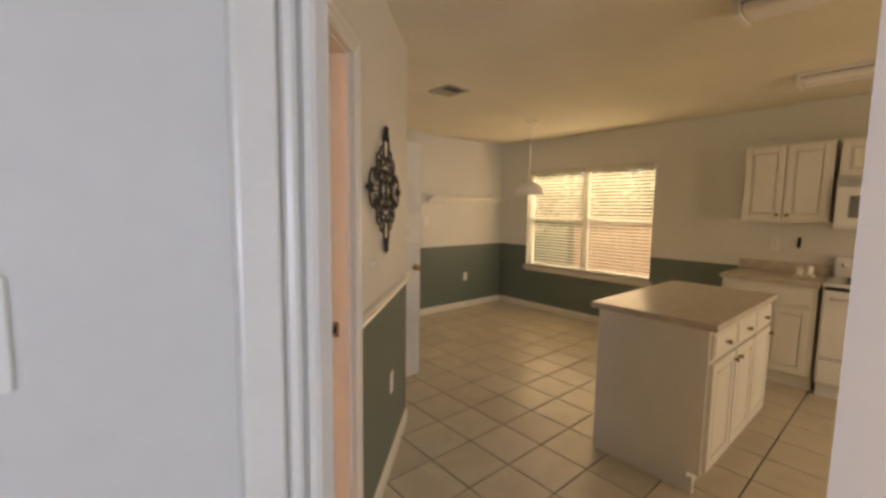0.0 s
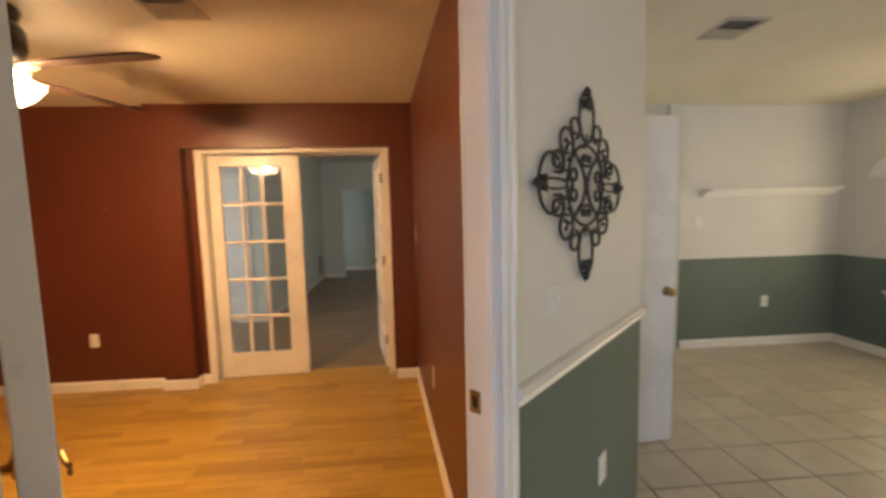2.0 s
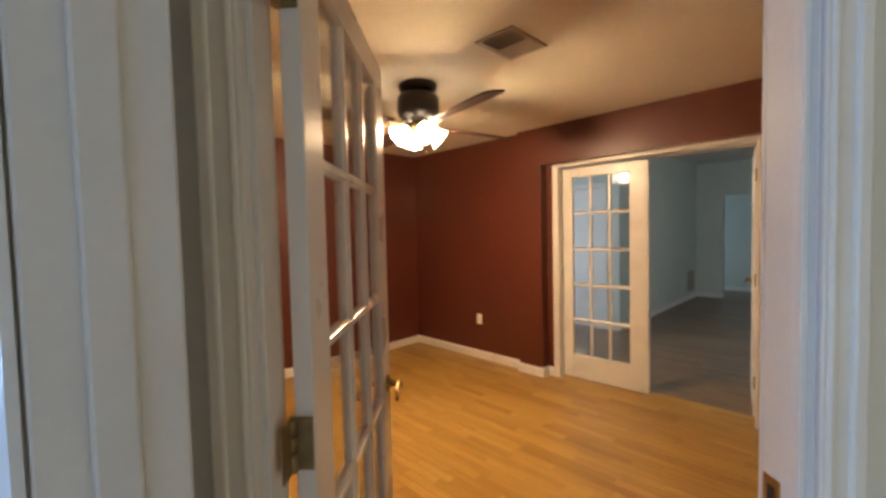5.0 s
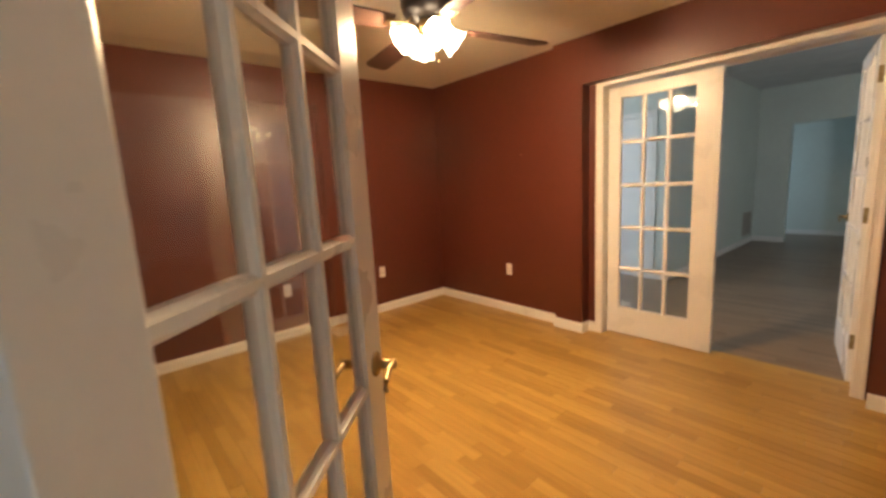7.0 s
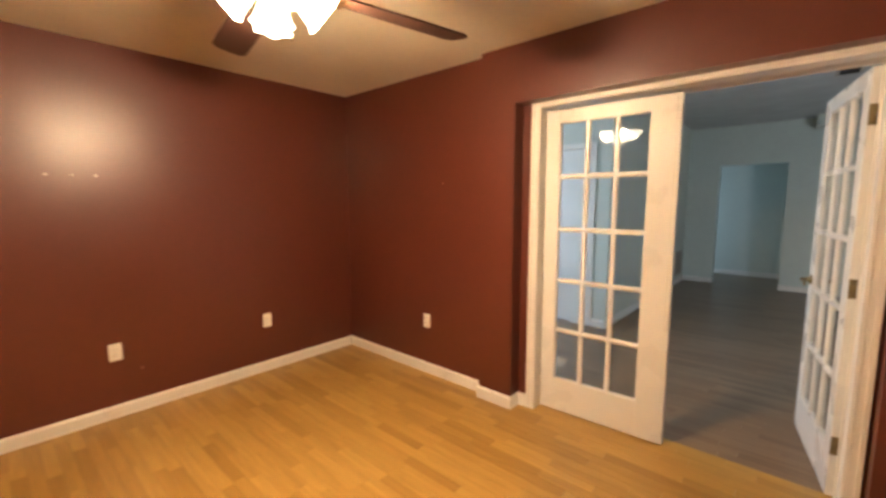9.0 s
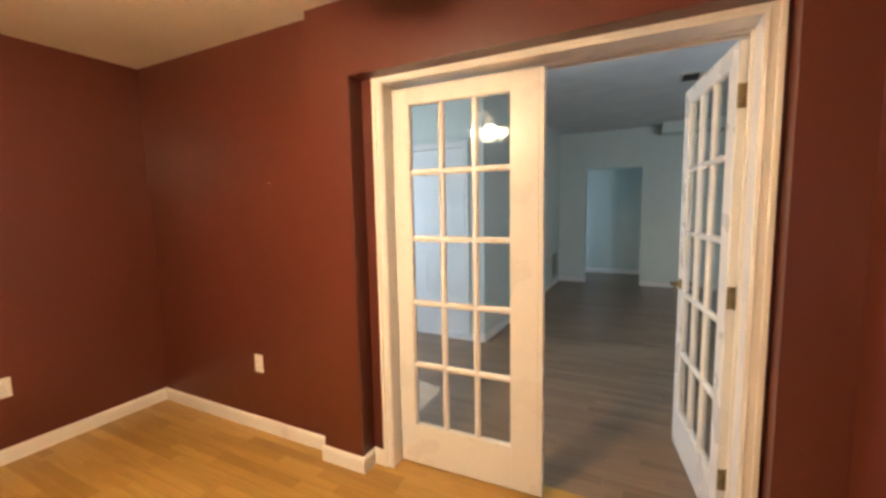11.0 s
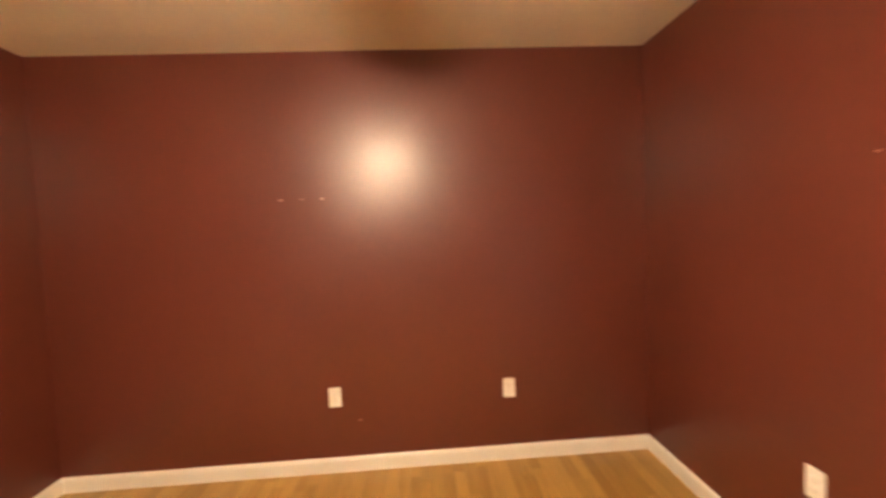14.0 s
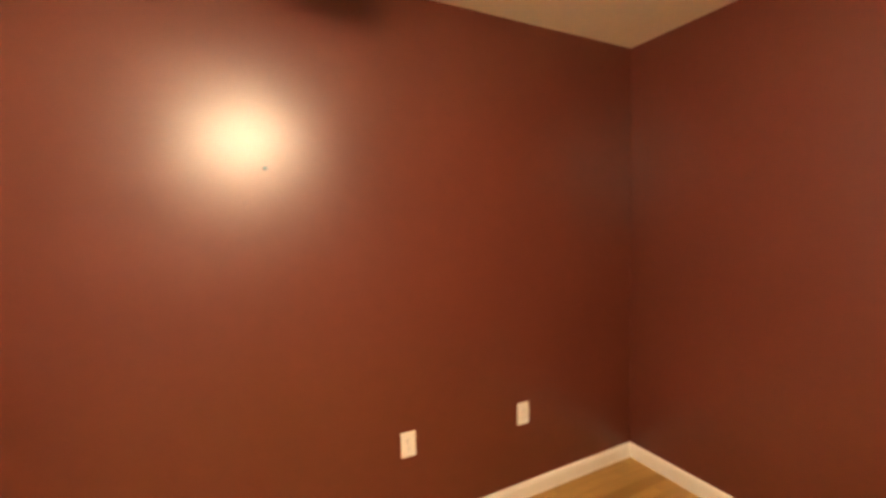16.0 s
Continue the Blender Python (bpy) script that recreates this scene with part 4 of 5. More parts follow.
# ---- wrought-iron scrollwork on the slanting wall ----
def scrollwork(m):
    s = thing("wall_scrollwork", m, "black wrought-iron diamond scrollwork hung on the white wall", "wall decoration")
    R = 0.0054

    def rod(name, pts, r=R):
        bm = bmesh.new()
        tube(bm, [(1.88 * x, -0.020, 1.085 * z) for x, z in pts], r, 6)
        return part(name, bm, IRON, s)

    def arc(cx, cz, rx, rz, a0, a1, n=22, turn=0.0):
        return [(cx + rx * (1 - turn * i / n) * math.cos(radians(a0 + (a1 - a0) * i / n)), cz + rz * (1 - turn * i / n) * math.sin(radians(a0 + (a1 - a0) * i / n))) for i in range(n + 1)]

    rod("centre_oval", arc(0, 0, 0.078, 0.118, 0, 360, 40), 0.0050)
    for sx in (-1, 1):
        rod("heart_scroll", [(sx * x, z) for x, z in arc(0.051, 0.026, 0.015, 0.026, -80, 300, 26, 0.55)])
        rod("heart_scroll", [(sx * x, z) for x, z in arc(0.051, -0.026, 0.015, 0.026, 80, -300, 26, 0.55)])
        rod("cross_scroll", [(sx * x, z) for x, z in arc(0.075, 0.0, 0.070, 0.085, 125, 235, 18)])
    for sz in (-1, 1):
        rod("fan_scroll", [(x, sz * z) for x, z in arc(0, 0.118, 0.055, 0.060, 200, 340, 18)])
        rod("curl", [(x, sz * z) for x, z in arc(-0.010, 0.078, 0.012, 0.012, 0, 300, 14, 0.5)])
        rod("curl", [(x, sz * z) for x, z in arc(0.010, 0.078, 0.012, 0.012, 180, -120, 14, 0.5)])
        # tall loops above and below
        rod("long_loop", [(x, sz * z) for x, z in arc(0, 0.198, 0.031, 0.074, -90, 270, 30)])
        rod("stem", [(0, sz * 0.118), (0, sz * 0.150)], 0.0035)
        for sx in (-1, 1):
            rod("shoulder_scroll", [(sx * x, sz * z) for x, z in arc(0.050, 0.160, 0.022, 0.032, 250, -110, 24, 0.45)])
            rod("outer_scroll", [(sx * x, sz * z) for x, z in arc(0.083, 0.112, 0.030, 0.048, 255, -110, 26, 0.40)])
            rod("side_scroll", [(sx * x, sz * z) for x, z in arc(0.112, 0.060, 0.024, 0.032, 260, -110, 24, 0.45)])
            bm = bmesh.new()
            for off in (0, 120, 240):
                lathe(bm, [(0, 0), (0.006, 0.008), (0.007, 0.014), (0, 0.026)], 6, pose(sx * 0.148, -0.020, sz * 0.118) @ Matrix.Rotation(radians(off + 40 * sx), 4, "Y"))
            part("scroll_leaf", bm, IRON, s)
            rod("link", [(sx * x, sz * z) for x, z in ((0.078, 0.04), (0.10, 0.030), (0.125, 0.030))], 0.004)
    for sx in (-1, 1):
        rod("side_loop", [(sx * x, z) for x, z in arc(0.134, 0, 0.040, 0.078, -128, 128, 28)])
        rod("side_bud", [(sx * x, z) for x, z in arc(0.122, 0, 0.042, 0.014, 0, 360, 20)], 0.0038)
        for sz in (-1, 1):
            rod("arm_curl", [(sx * x, sz * z) for x, z in arc(0.100, 0.050, 0.012, 0.016, 110, 420, 18, 0.6)], 0.0042)
        rod("stem", [(sx * 0.078, 0.010), (sx * 0.11, 0.014)], 0.0035)
    # finials of three leaves at the four ends
    for a, d in ((0, 0.298), (180, 0.298), (90, 0.337), (270, 0.337)):
        bm = bmesh.new()
        for off, L in ((0, 0.040), (148, 0.050), (-148, 0.050)):
            lathe(bm, [(0, 0), (0.011, 0.008), (0.015, 0.018), (0.009, 0.030), (0, L)], 8, pose(0, -0.020, 0) @ Matrix.Rotation(radians(a), 4, "Y") @ pose(0, 0, d - 0.022) @ Matrix.Rotation(radians(off), 4, "Y"))
        lathe(bm, [(0, -0.004), (0.010, -0.002), (0.010, 0.003), (0, 0.005)], 8, pose(0, -0.020, 0) @ Matrix.Rotation(radians(a), 4, "Y") @ pose(0, 0, d - 0.026))
        part("finial", bm, IRON, s, "small fleur-shaped iron finial")
    bm = bmesh.new()
    tube(bm, [(0, 0.0, 0.124), (0, -0.02, 0.124)], 0.004, 6)
    part("wall_pin", bm, IRON, s)
    return s


scrollwork(on_diag(2.228, 1.560))

# ---- kitchen: window, blinds, garden ----
win = thing("window_1", pose(KX, 0, 0), "wide white double window with a closed fence view", "window", kind="structure")
bm = bmesh.new()
fd = 0.09
for y0, y1, z0, z1 in ((WY0, WY0 + 0.045, WZ0, WZ1), (WY1 - 0.045, WY1, WZ0, WZ1), (WY0 + 0.045, WY1 - 0.045, WZ1 - 0.045, WZ1), (WY0 + 0.045, WY1 - 0.045, WZ0, WZ0 + 0.045)):
    box(bm, fd, fd + 0.05, y0, y1, z0, z1, 0.004)
wm = (WY0 + WY1) / 2
box(bm, fd - 0.01, fd + 0.05, wm - 0.040, wm + 0.040, WZ0 + 0.045, WZ1 - 0.045, 0.004)
part("window_frame", bm, TRIM, win)
for y0, y1 in ((WY0 + 0.045, wm - 0.04), (wm + 0.04, WY1 - 0.045)):
    bm = bmesh.new()
    box(bm, fd + 0.005, fd + 0.035, y0, y1, 1.335, 1.375, 0.004)
    part("meeting_rail", bm, TRIM, win)
    for z0, z1 in ((WZ0 + 0.045, 1.335), (1.375, WZ1 - 0.045)):
        bm = bmesh.new()
        box(bm, fd + 0.018, fd + 0.022, y0, y1, z0, z1)
        part("pane", bm, GLASS, win).visible_shadow = False
bm = bmesh.new()
box(bm, -0.035, fd, WY0 - 0.04, WY1 + 0.04, WZ0 - 0.028, WZ0 + 0.0, 0.005)
box(bm, -0.014, 0, WY0 - 0.02, WY1 + 0.02, WZ0 - 0.07, WZ0 - 0.028, 0.003)
part("window_sill", bm, TRIM, win, "white window sill with apron")


def blind(y0, y1, label):
    b = thing("window_blind", pose(KX + 0.040, (y0 + y1) / 2, 0), label, "blinds", "window blinds")
    w = (y1 - y0) / 2 - 0.006
    bm = bmesh.new()
    box(bm, -0.030, 0.025, -w, w, WZ1 - 0.060, WZ1 - 0.003, 0.003)
    part("head_rail", bm, SLAT, b)
    bm = bmesh.new()
    box(bm, -0.022, 0.022, -w, w, WZ0 + 0.012, WZ0 + 0.026, 0.003)
    part("bottom_rail", bm, SLAT, b)
    n = int((WZ1 - WZ0 - 0.075) / 0.043)
    me = None
    for i in range(n):
        z = WZ0 + 0.045 + i * 0.043
        if me is None:
            t = bmesh.new()
            pr = [(-0.0245, -0.001), (-0.012, 0.0012), (0, 0.002), (0.012, 0.0012), (0.0245, -0.001)]
            top = [[t.verts.new((x, yy, zz + 0.0012)) for x, zz in pr] for yy in (-w, w)]
            bot = [[t.verts.new((x, yy, zz - 0.0012)) for x, zz in pr] for yy in (-w, w)]
            for q in range(4):
                t.faces.new((top[0][q], top[0][q + 1], top[1][q + 1], top[1][q]))
                t.faces.new((bot[0][q + 1], bot[0][q], bot[1][q], bot[1][q + 1]))
            t.faces.new((top[0][0], top[1][0], bot[1][0], bot[0][0]))
            t.faces.new((top[0][4], bot[0][4], bot[1][4], top[1][4]))
            t.transform(pose(0, 0, 0, 0, 25, 0))
            sl = part("slat", t, SLAT, b)
            sl.location.z = z
            me = sl.data
        else:
            sl = new("slat", me)
            sl.parent = b
            sl.location.z = z
    for y in (-w * 0.7, 0.0, w * 0.7):
        bm = bmesh.new()
        for x in (-0.024, 0.024):
            tube(bm, [(x, y, WZ0 + 0.02), (x, y, WZ1 - 0.02)], 0.0009, 4)
        part("ladder_cord", bm, SLAT, b)
    return b


blind(WY0 + 0.01, wm, "white vinyl window blind with half-open slats")
blind(wm, WY1 - 0.01, "white vinyl window blind with half-open slats")

bm = bmesh.new()
t = bmesh.new()
vs = [t.verts.new(p) for p in ((-400, -400, -0.25), (400, -400, -0.25), (400, 400, -0.25), (-400, 400, -0.25))]
t.faces.new(vs)
join(bm, t)
structure("ground", bm, GRASS, "green lawn outside the kitchen window", "ground")
fence = thing("garden_fence", pose(KX + 3.6, 0, -0.25), "sunlit weathered cedar board fence behind the window", "fence")
for i in range(27):
    bm = bmesh.new()
    box(bm, 0, 0.02, 0, 0.138, 0.03, 1.50 + 0.012 * math.sin(i * 2.3), 0.003)
    bm.transform(pose(0, 1.55 + i * 0.146, 0))
    part("board", bm, FENCE, fence)
for z in (0.35, 1.15):
    bm = bmesh.new()
    box(bm, 0.021, 0.06, 1.55, 5.48, z, z + 0.09, 0.003)
    part("fence_rail", bm, FENCE, fence)
rt = random.Random(3)
for (tx, ty, hh) in ((KX + 5.4, 4.6, 4.2), (KX + 5.2, 6.6, 5.0), (KX + 5.9, 2.6, 4.6), (KX + 3.4, 7.4, 3.4), (KX + 4.6, 8.8, 4.2)):
    tree = thing("garden_tree", pose(tx, ty, -0.25), "leafy green garden tree beyond the fence", "tree", "garden trees")
    bm = bmesh.new()
    tube(bm, [(0, 0, 0), (0.04, 0.02, hh * 0.3), (-0.03, 0.05, hh * 0.6), (0.02, 0, hh * 0.85)], 0.12, 8, taper=0.03)
    for k in range(7):
        a = k * 2.4
        tube(bm, [(0, 0, hh * (0.3 + 0.07 * k)), (0.6 * math.cos(a), 0.6 * math.sin(a), hh * (0.42 + 0.07 * k)), (1.0 * math.cos(a + 0.3), 1.0 * math.sin(a + 0.3), hh * (0.48 + 0.07 * k))], 0.04, 6, taper=0.01)
    part("trunk", bm, BARK, tree)
    verts, faces = [], []
    for k in range(1500):
        d = Vector((rt.gauss(0, 1), rt.gauss(0, 1), rt.gauss(0, 1))).normalized() * rt.uniform(0.35, 1.0) ** 0.6
        c = Vector((d.x * 1.5, d.y * 1.5, hh * 0.62 + d.z * hh * 0.42))
        rot = Euler((rt.uniform(0, 6), rt.uniform(0, 6), rt.uniform(0, 6))).to_matrix()
        b0 = len(verts)
        s = rt.uniform(0.07, 0.14)
        verts += [tuple(c + rot @ Vector(v)) for v in ((-s, 0, 0), (0, -s * 0.45, 0.01), (s, 0, 0), (0, s * 0.45, 0.01))]
        faces.append((b0, b0 + 1, b0 + 2, b0 + 3))
    me = bpy.data.meshes.new("crown")
    me.from_pydata(verts, [], faces)
    me.materials.append(LEAF)
    new("crown", me).parent = tree

# ---- kitchen: shelf, pendant, ceiling lights ----
sh = thing("wall_shelf", pose(3.67, KN, 1.605), "long white wall shelf on the kitchen end wall", "shelf")
bm = bmesh.new()
box(bm, 0, 1.43, -0.16, 0, 0.02, 0.042, 0.003)
part("shelf_board", bm, TRIM, sh)
bm = bmesh.new()
box(bm, 0.0, 1.43, -0.045, 0, -0.035, 0.02, 0.006)
box(bm, 0.0, 1.43, -0.085, 0, -0.010, 0.02, 0.006)
part("crown_moulding", bm, TRIM, sh)

pl = thing("pendant_lamp", pose(4.03, 3.165, HK), "white glass pendant lamp with scalloped rim, unlit", "pendant lamp")
bm = bmesh.new()
lathe(bm, [(0, 0), (0.058, 0), (0.060, -0.006), (0.045, -0.024), (0.014, -0.034), (0, -0.036)], 24)
part("canopy", bm, TRIM, pl)
bm = bmesh.new()
tube(bm, [(0, 0, -0.03), (0, 0, -0.715)], 0.006, 8)
part("stem", bm, TRIM, pl)
bm = bmesh.new()
seg = 48
t = bmesh.new()
rings = []
for r, z, fl in ((0.022, -0.545, 0), (0.052, -0.552, 0), (0.092, -0.570, 0), (0.126, -0.600, 0.001), (0.148, -0.638, 0.003), (0.160, -0.682, 0.006), (0.166, -0.705, 0.008), (0.159, -0.700, 0.008), (0.142, -0.642, 0.003), (0.11, -0.598, 0.001), (0.02, -0.560, 0)):
    rings.append([t.verts.new(((r + fl * math.cos(12 * 2 * math.pi * i / seg)) * math.cos(2 * math.pi * i / seg), (r + fl * math.cos(12 * 2 * math.pi * i / seg)) * math.sin(2 * math.pi * i / seg), z)) for i in range(seg)])
for p, q in zip(rings, rings[1:]):
    for i in range(seg):
        t.faces.new((p[i], p[(i + 1) % seg], q[(i + 1) % seg], q[i])).smooth = True
join(bm, t)
bm.transform(pose(0, 0, -0.145))
part("glass_shade", bm, SHADE_GLASS, pl, "white fluted glass shade")


def tube_light(x, y0, y1, label):
    o = thing("ceiling_light", pose(x, y1, HK), label, "ceiling light", "kitchen ceiling lights")
    L = y1 - y0
    bm = bmesh.new()
    box(bm, -0.11, 0.11, -L, 0, -0.022, 0, 0.004)
    part("housing", bm, APPLIANCE, o)
    bm = bmesh.new()
    box(bm, -0.095, 0.095, -L + 0.03, -0.03, -0.075, -0.0225, 0.022)
    part("diffuser", bm, SHADE_GLASS, o, "ribbed white acrylic diffuser, unlit")
    for e in (-L, -0.031):
        bm = bmesh.new()
        box(bm, -0.105, 0.105, e, e + 0.031, -0.082, -0.0225, 0.004)
        part("end_cap", bm, TRIM, o)
    return o


tube_light(2.64, -0.38, 0.83, "white linear kitchen ceiling light, unlit")
tube_light(4.25, -0.36, 0.85, "white linear kitchen ceiling light, unlit")

# ---- kitchen: cabinets and appliances ----
def knob(parent, x, z, y=-0.022):
    bm = bmesh.new()
    lathe(bm, [(0, 0), (0.006, 0), (0.006, 0.010), (0.013, 0.016), (0.014, 0.022), (0.008, 0.027), (0, 0.028)], 14, pose(x, y, z, 90))
    return part("knob", bm, DULL_BRASS, parent, "small dark bronze knob")


def front(parent, name, x0, x1, z0, z1, knob_at=None):
    """Raised-panel door or drawer front in the plane y = 0, facing -y."""
    bm = bmesh.new()
    if z1 - z0 > 0.25:
        e = 0.052
        box(bm, x0 + 0.002, x1 - 0.002, -0.010, -0.001, z0 + 0.002, z1 - 0.002, 0.001)
        for a0, a1, b0, b1 in ((x0, x0 + e, z0, z1), (x1 - e, x1, z0, z1), (x0 + e, x1 - e, z0, z0 + e), (x0 + e, x1 - e, z1 - e, z1)):
            box(bm, a0, a1, -0.0225, -0.001, b0, b1, 0.0022)
    else:
        box(bm, x0, x1, -0.016, -0.001, z0, z1, 0.003)
        box(bm, x0 + 0.012, x1 - 0.012, -0.0225, -0.014, z0 + 0.012, z1 - 0.012, 0.004)
    p = part(name, bm, CABINET, parent)
    if z1 - z0 > 0.25:
        bm = bmesh.new()
        box(bm, x0 + 0.064, x1 - 0.064, -0.022, -0.009, z0 + 0.064, z1 - 0.064, 0.009)
        part("raised_panel", bm, CABINET, p)
    if knob_at:
        knob(p, *knob_at)
    return p


# island: long side with doors faces -y
IX0, IX1, IY0, IY1 = 2.49, 3.70, 0.80, 1.40
isl = thing("kitchen_island", pose(IX0, IY0, 0), "white kitchen island with raised-panel doors and dark knobs", "kitchen island")
w = IX1 - IX0
bm = bmesh.new()
box(bm, 0, w, 0, IY1 - IY0, 0.09, 0.875, 0.002)
box(bm, 0.0, w, 0.06, IY1 - IY0, ZF, 0.09)
part("body", bm, CABINET, isl)
bm = bmesh.new()
box(bm, -0.006, 0.0, 0.0, IY1 - IY0, 0.09, 0.875, 0.001)
box(bm, -0.006, 0.0, 0.06, IY1 - IY0, ZF, 0.09, 0.001)
box(bm, -0.004, 0.018, 0.030, 0.060, ZF, 0.06, 0.003)
part("end_panel", bm, CABINET, isl, "plain white end panel")
cw = w / 3
for i in range(3):
    x0, x1 = i * cw + 0.012, (i + 1) * cw - 0.012
    front(isl, "drawer", x0, x1, 0.715, 0.855, ((x0 + x1) / 2, 0.785))
    front(isl, "cabinet_door", x0, x1, 0.11, 0.695, ((x1 - 0.03) if i % 2 == 0 else (x0 + 0.03), 0.65))
bm = bmesh.new()
box(bm, -0.03, w + 0.03, -0.038, IY1 - IY0 + 0.045, 0.877, 0.915, 0.004)
tagged(part("island_worktop", bm, COUNTER, None), "beige laminate worktop on the white island", "worktop").matrix_world = pose(IX0, IY0, 0)

# wall run: fronts face -x; local x runs towards -y
CF = KX - 0.612
RUN = lambda y: pose(CF, y, 0, 0, 0, -90)
cb = thing("base_cabinet", RUN(1.33), "white base cabinet with a drawer front over two raised-panel doors", "cabinet")
bm = bmesh.new()
box(bm, 0, 0.675, 0, 0.60, 0.10, 0.872, 0.002)
box(bm, 0, 0.675, 0.07, 0.60, ZF, 0.10)
part("body", bm, CABINET, cb)
front(cb, "drawer", 0.025, 0.645, 0.70, 0.85)
front(cb, "cabinet_door", 0.025, 0.328, 0.12, 0.68)
front(cb, "cabinet_door", 0.342, 0.645, 0.12, 0.68)
bm = bmesh.new()
box(bm, -0.02, 0.685, -0.03, 0.612, 0.874, 0.912, 0.005)
box(bm, -0.02, 0.685, 0.592, 0.612, 0.912, 1.01, 0.003)
tagged(part("worktop", bm, COUNTER, None), "beige laminate worktop with a low backsplash", "worktop").matrix_world = RUN(1.33)
uc = thing("wall_cabinet", pose(KX - 0.32, 1.295, 0, 0, 0, -90), "white wall cabinet with two raised-panel doors", "cabinet", "wall cabinets")
bm = bmesh.new()
box(bm, 0, 0.625, 0, 0.318, 1.395, 2.10, 0.002)
part("body", bm, CABINET, uc)
front(uc, "cabinet_door", 0.012, 0.306, 1.415, 2.08, (0.275, 1.46))
front(uc, "cabinet_door", 0.318, 0.612, 1.415, 2.08, (0.349, 1.46))
uc = thing("wall_cabinet", pose(KX - 0.32, 0.64, 0, 0, 0, -90), "short white wall cabinet above the microwave", "cabinet", "wall cabinets")
bm = bmesh.new()
box(bm, 0, 0.76, 0, 0.318, 1.772, 2.10, 0.002)
part("body", bm, CABINET, uc)
front(uc, "cabinet_door", 0.012, 0.374, 1.792, 2.08, (0.345, 1.83))
front(uc, "cabinet_door", 0.386, 0.748, 1.792, 2.08, (0.415, 1.83))
mw = thing("microwave", pose(KX - 0.39, 0.64, -0.075, 0, 0, -90), "white over-range microwave with a grey window", "microwave")
bm = bmesh.new()
box(bm, 0, 0.76, 0.03, 0.388, 1.43, 1.842, 0.004)
part("body", bm, APPLIANCE, mw)
bm = bmesh.new()
box(bm, 0.005, 0.56, 0, 0.03, 1.445, 1.775, 0.008)
md = part("door", bm, APPLIANCE, mw)
bm = bmesh.new()
box(bm, 0.09, 0.44, -0.003, 0.002, 1.52, 1.70, 0.0015)
part("window", bm, GREY_PLASTIC, md, "dark grey oven window")
bm = bmesh.new()
tube(bm, [(0.525, -0.002, 1.48), (0.525, -0.030, 1.50), (0.525, -0.030, 1.72), (0.525, -0.002, 1.74)], 0.008, 8)
part("handle", bm, APPLIANCE, md)
bm = bmesh.new()
box(bm, 0.565, 0.755, 0, 0.03, 1.445, 1.775, 0.006)
mc = part("control_panel", bm, APPLIANCE, mw)
bm = bmesh.new()
box(bm, 0.60, 0.72, -0.002, 0.001, 1.70, 1.745)
part("display", bm, BLACK_GLASS, mc)
bm = bmesh.new()
for i in range(9):
    box(bm, 0.01, 0.75, 0.002 + 0.001, 0.03, 1.784 + i * 0.006, 1.787 + i * 0.006)
part("vent_grille", bm, APPLIANCE, mw)

ra = thing("electric_range", pose(CF - 0.03, 0.630, 0, 0, 0, -90), "white electric coil range with oven and drawer", "range")
bm = bmesh.new()
box(bm, 0, 0.758, 0.025, 0.64, 0.09, 0.895, 0.004)
box(bm, 0.01, 0.748, 0.06, 0.62, ZF, 0.09)
part("body", bm, APPLIANCE, ra)
bm = bmesh.new()
box(bm, -0.004, 0.762, 0.0, 0.645, 0.896, 0.918, 0.006)
part("cooktop", bm, APPLIANCE, ra)
bm = bmesh.new()
box(bm, 0.012, 0.746, -0.004, 0.024, 0.315, 0.865, 0.008)
od = part("oven_door", bm, APPLIANCE, ra)
bm = bmesh.new()
tube(bm, [(0.06, -0.004, 0.80), (0.07, -0.045, 0.805), (0.69, -0.045, 0.805), (0.70, -0.004, 0.80)], 0.011, 8)
part("handle", bm, APPLIANCE, od, "white oven door handle")
# solid dark bar, the gap's shade put into its colour
bm = bmesh.new()
box(bm, 0.012, 0.746, 0.002, 0.024, 0.868, 0.890, 0.002)
part("vent_strip", bm, BLACK_GLASS, ra, "dark bar for the shaded gap under the cooktop")
bm = bmesh.new()
box(bm, 0.012, 0.746, -0.004, 0.024, 0.10, 0.295, 0.008)
part("storage_drawer", bm, APPLIANCE, ra)
bm = bmesh.new()
box(bm, 0.0, 0.758, 0.565, 0.64, 0.919, 1.10, 0.012)
bg = part("backguard", bm, APPLIANCE, ra)
for x in (0.07, 0.16, 0.60, 0.69):
    bm = bmesh.new()
    lathe(bm, [(0, 0), (0.022, 0), (0.020, 0.018), (0, 0.020)], 16, pose(x, 0.565, 1.03, 90))
    part("control_knob", bm, APPLIANCE, bg)
bm = bmesh.new()
box(bm, 0.28, 0.48, 0.562, 0.566, 0.99, 1.065)
part("display", bm, GREY_PLASTIC, bg)
for x, y, r in ((0.19, 0.16, 0.075), (0.57, 0.16, 0.10), (0.19, 0.42, 0.10), (0.57, 0.42, 0.075)):
    bm = bmesh.new()
    lathe(bm, [(r + 0.022, 0.919), (r + 0.020, 0.923), (r + 0.006, 0.920), (0.0, 0.9195)], 24, pose(x, y, 0))
    bowl = part("drip_bowl", bm, CHROME, ra)
    bm = bmesh.new()
    tube(bm, [((0.018 + (r - 0.018) * i / 72) * math.cos(i * 0.35) + x, (0.018 + (r - 0.018) * i / 72) * math.sin(i * 0.35) + y, 0.929) for i in range(73)], 0.0045, 5)
    part("coil_burner", bm, COIL, bowl, "black coil burner")

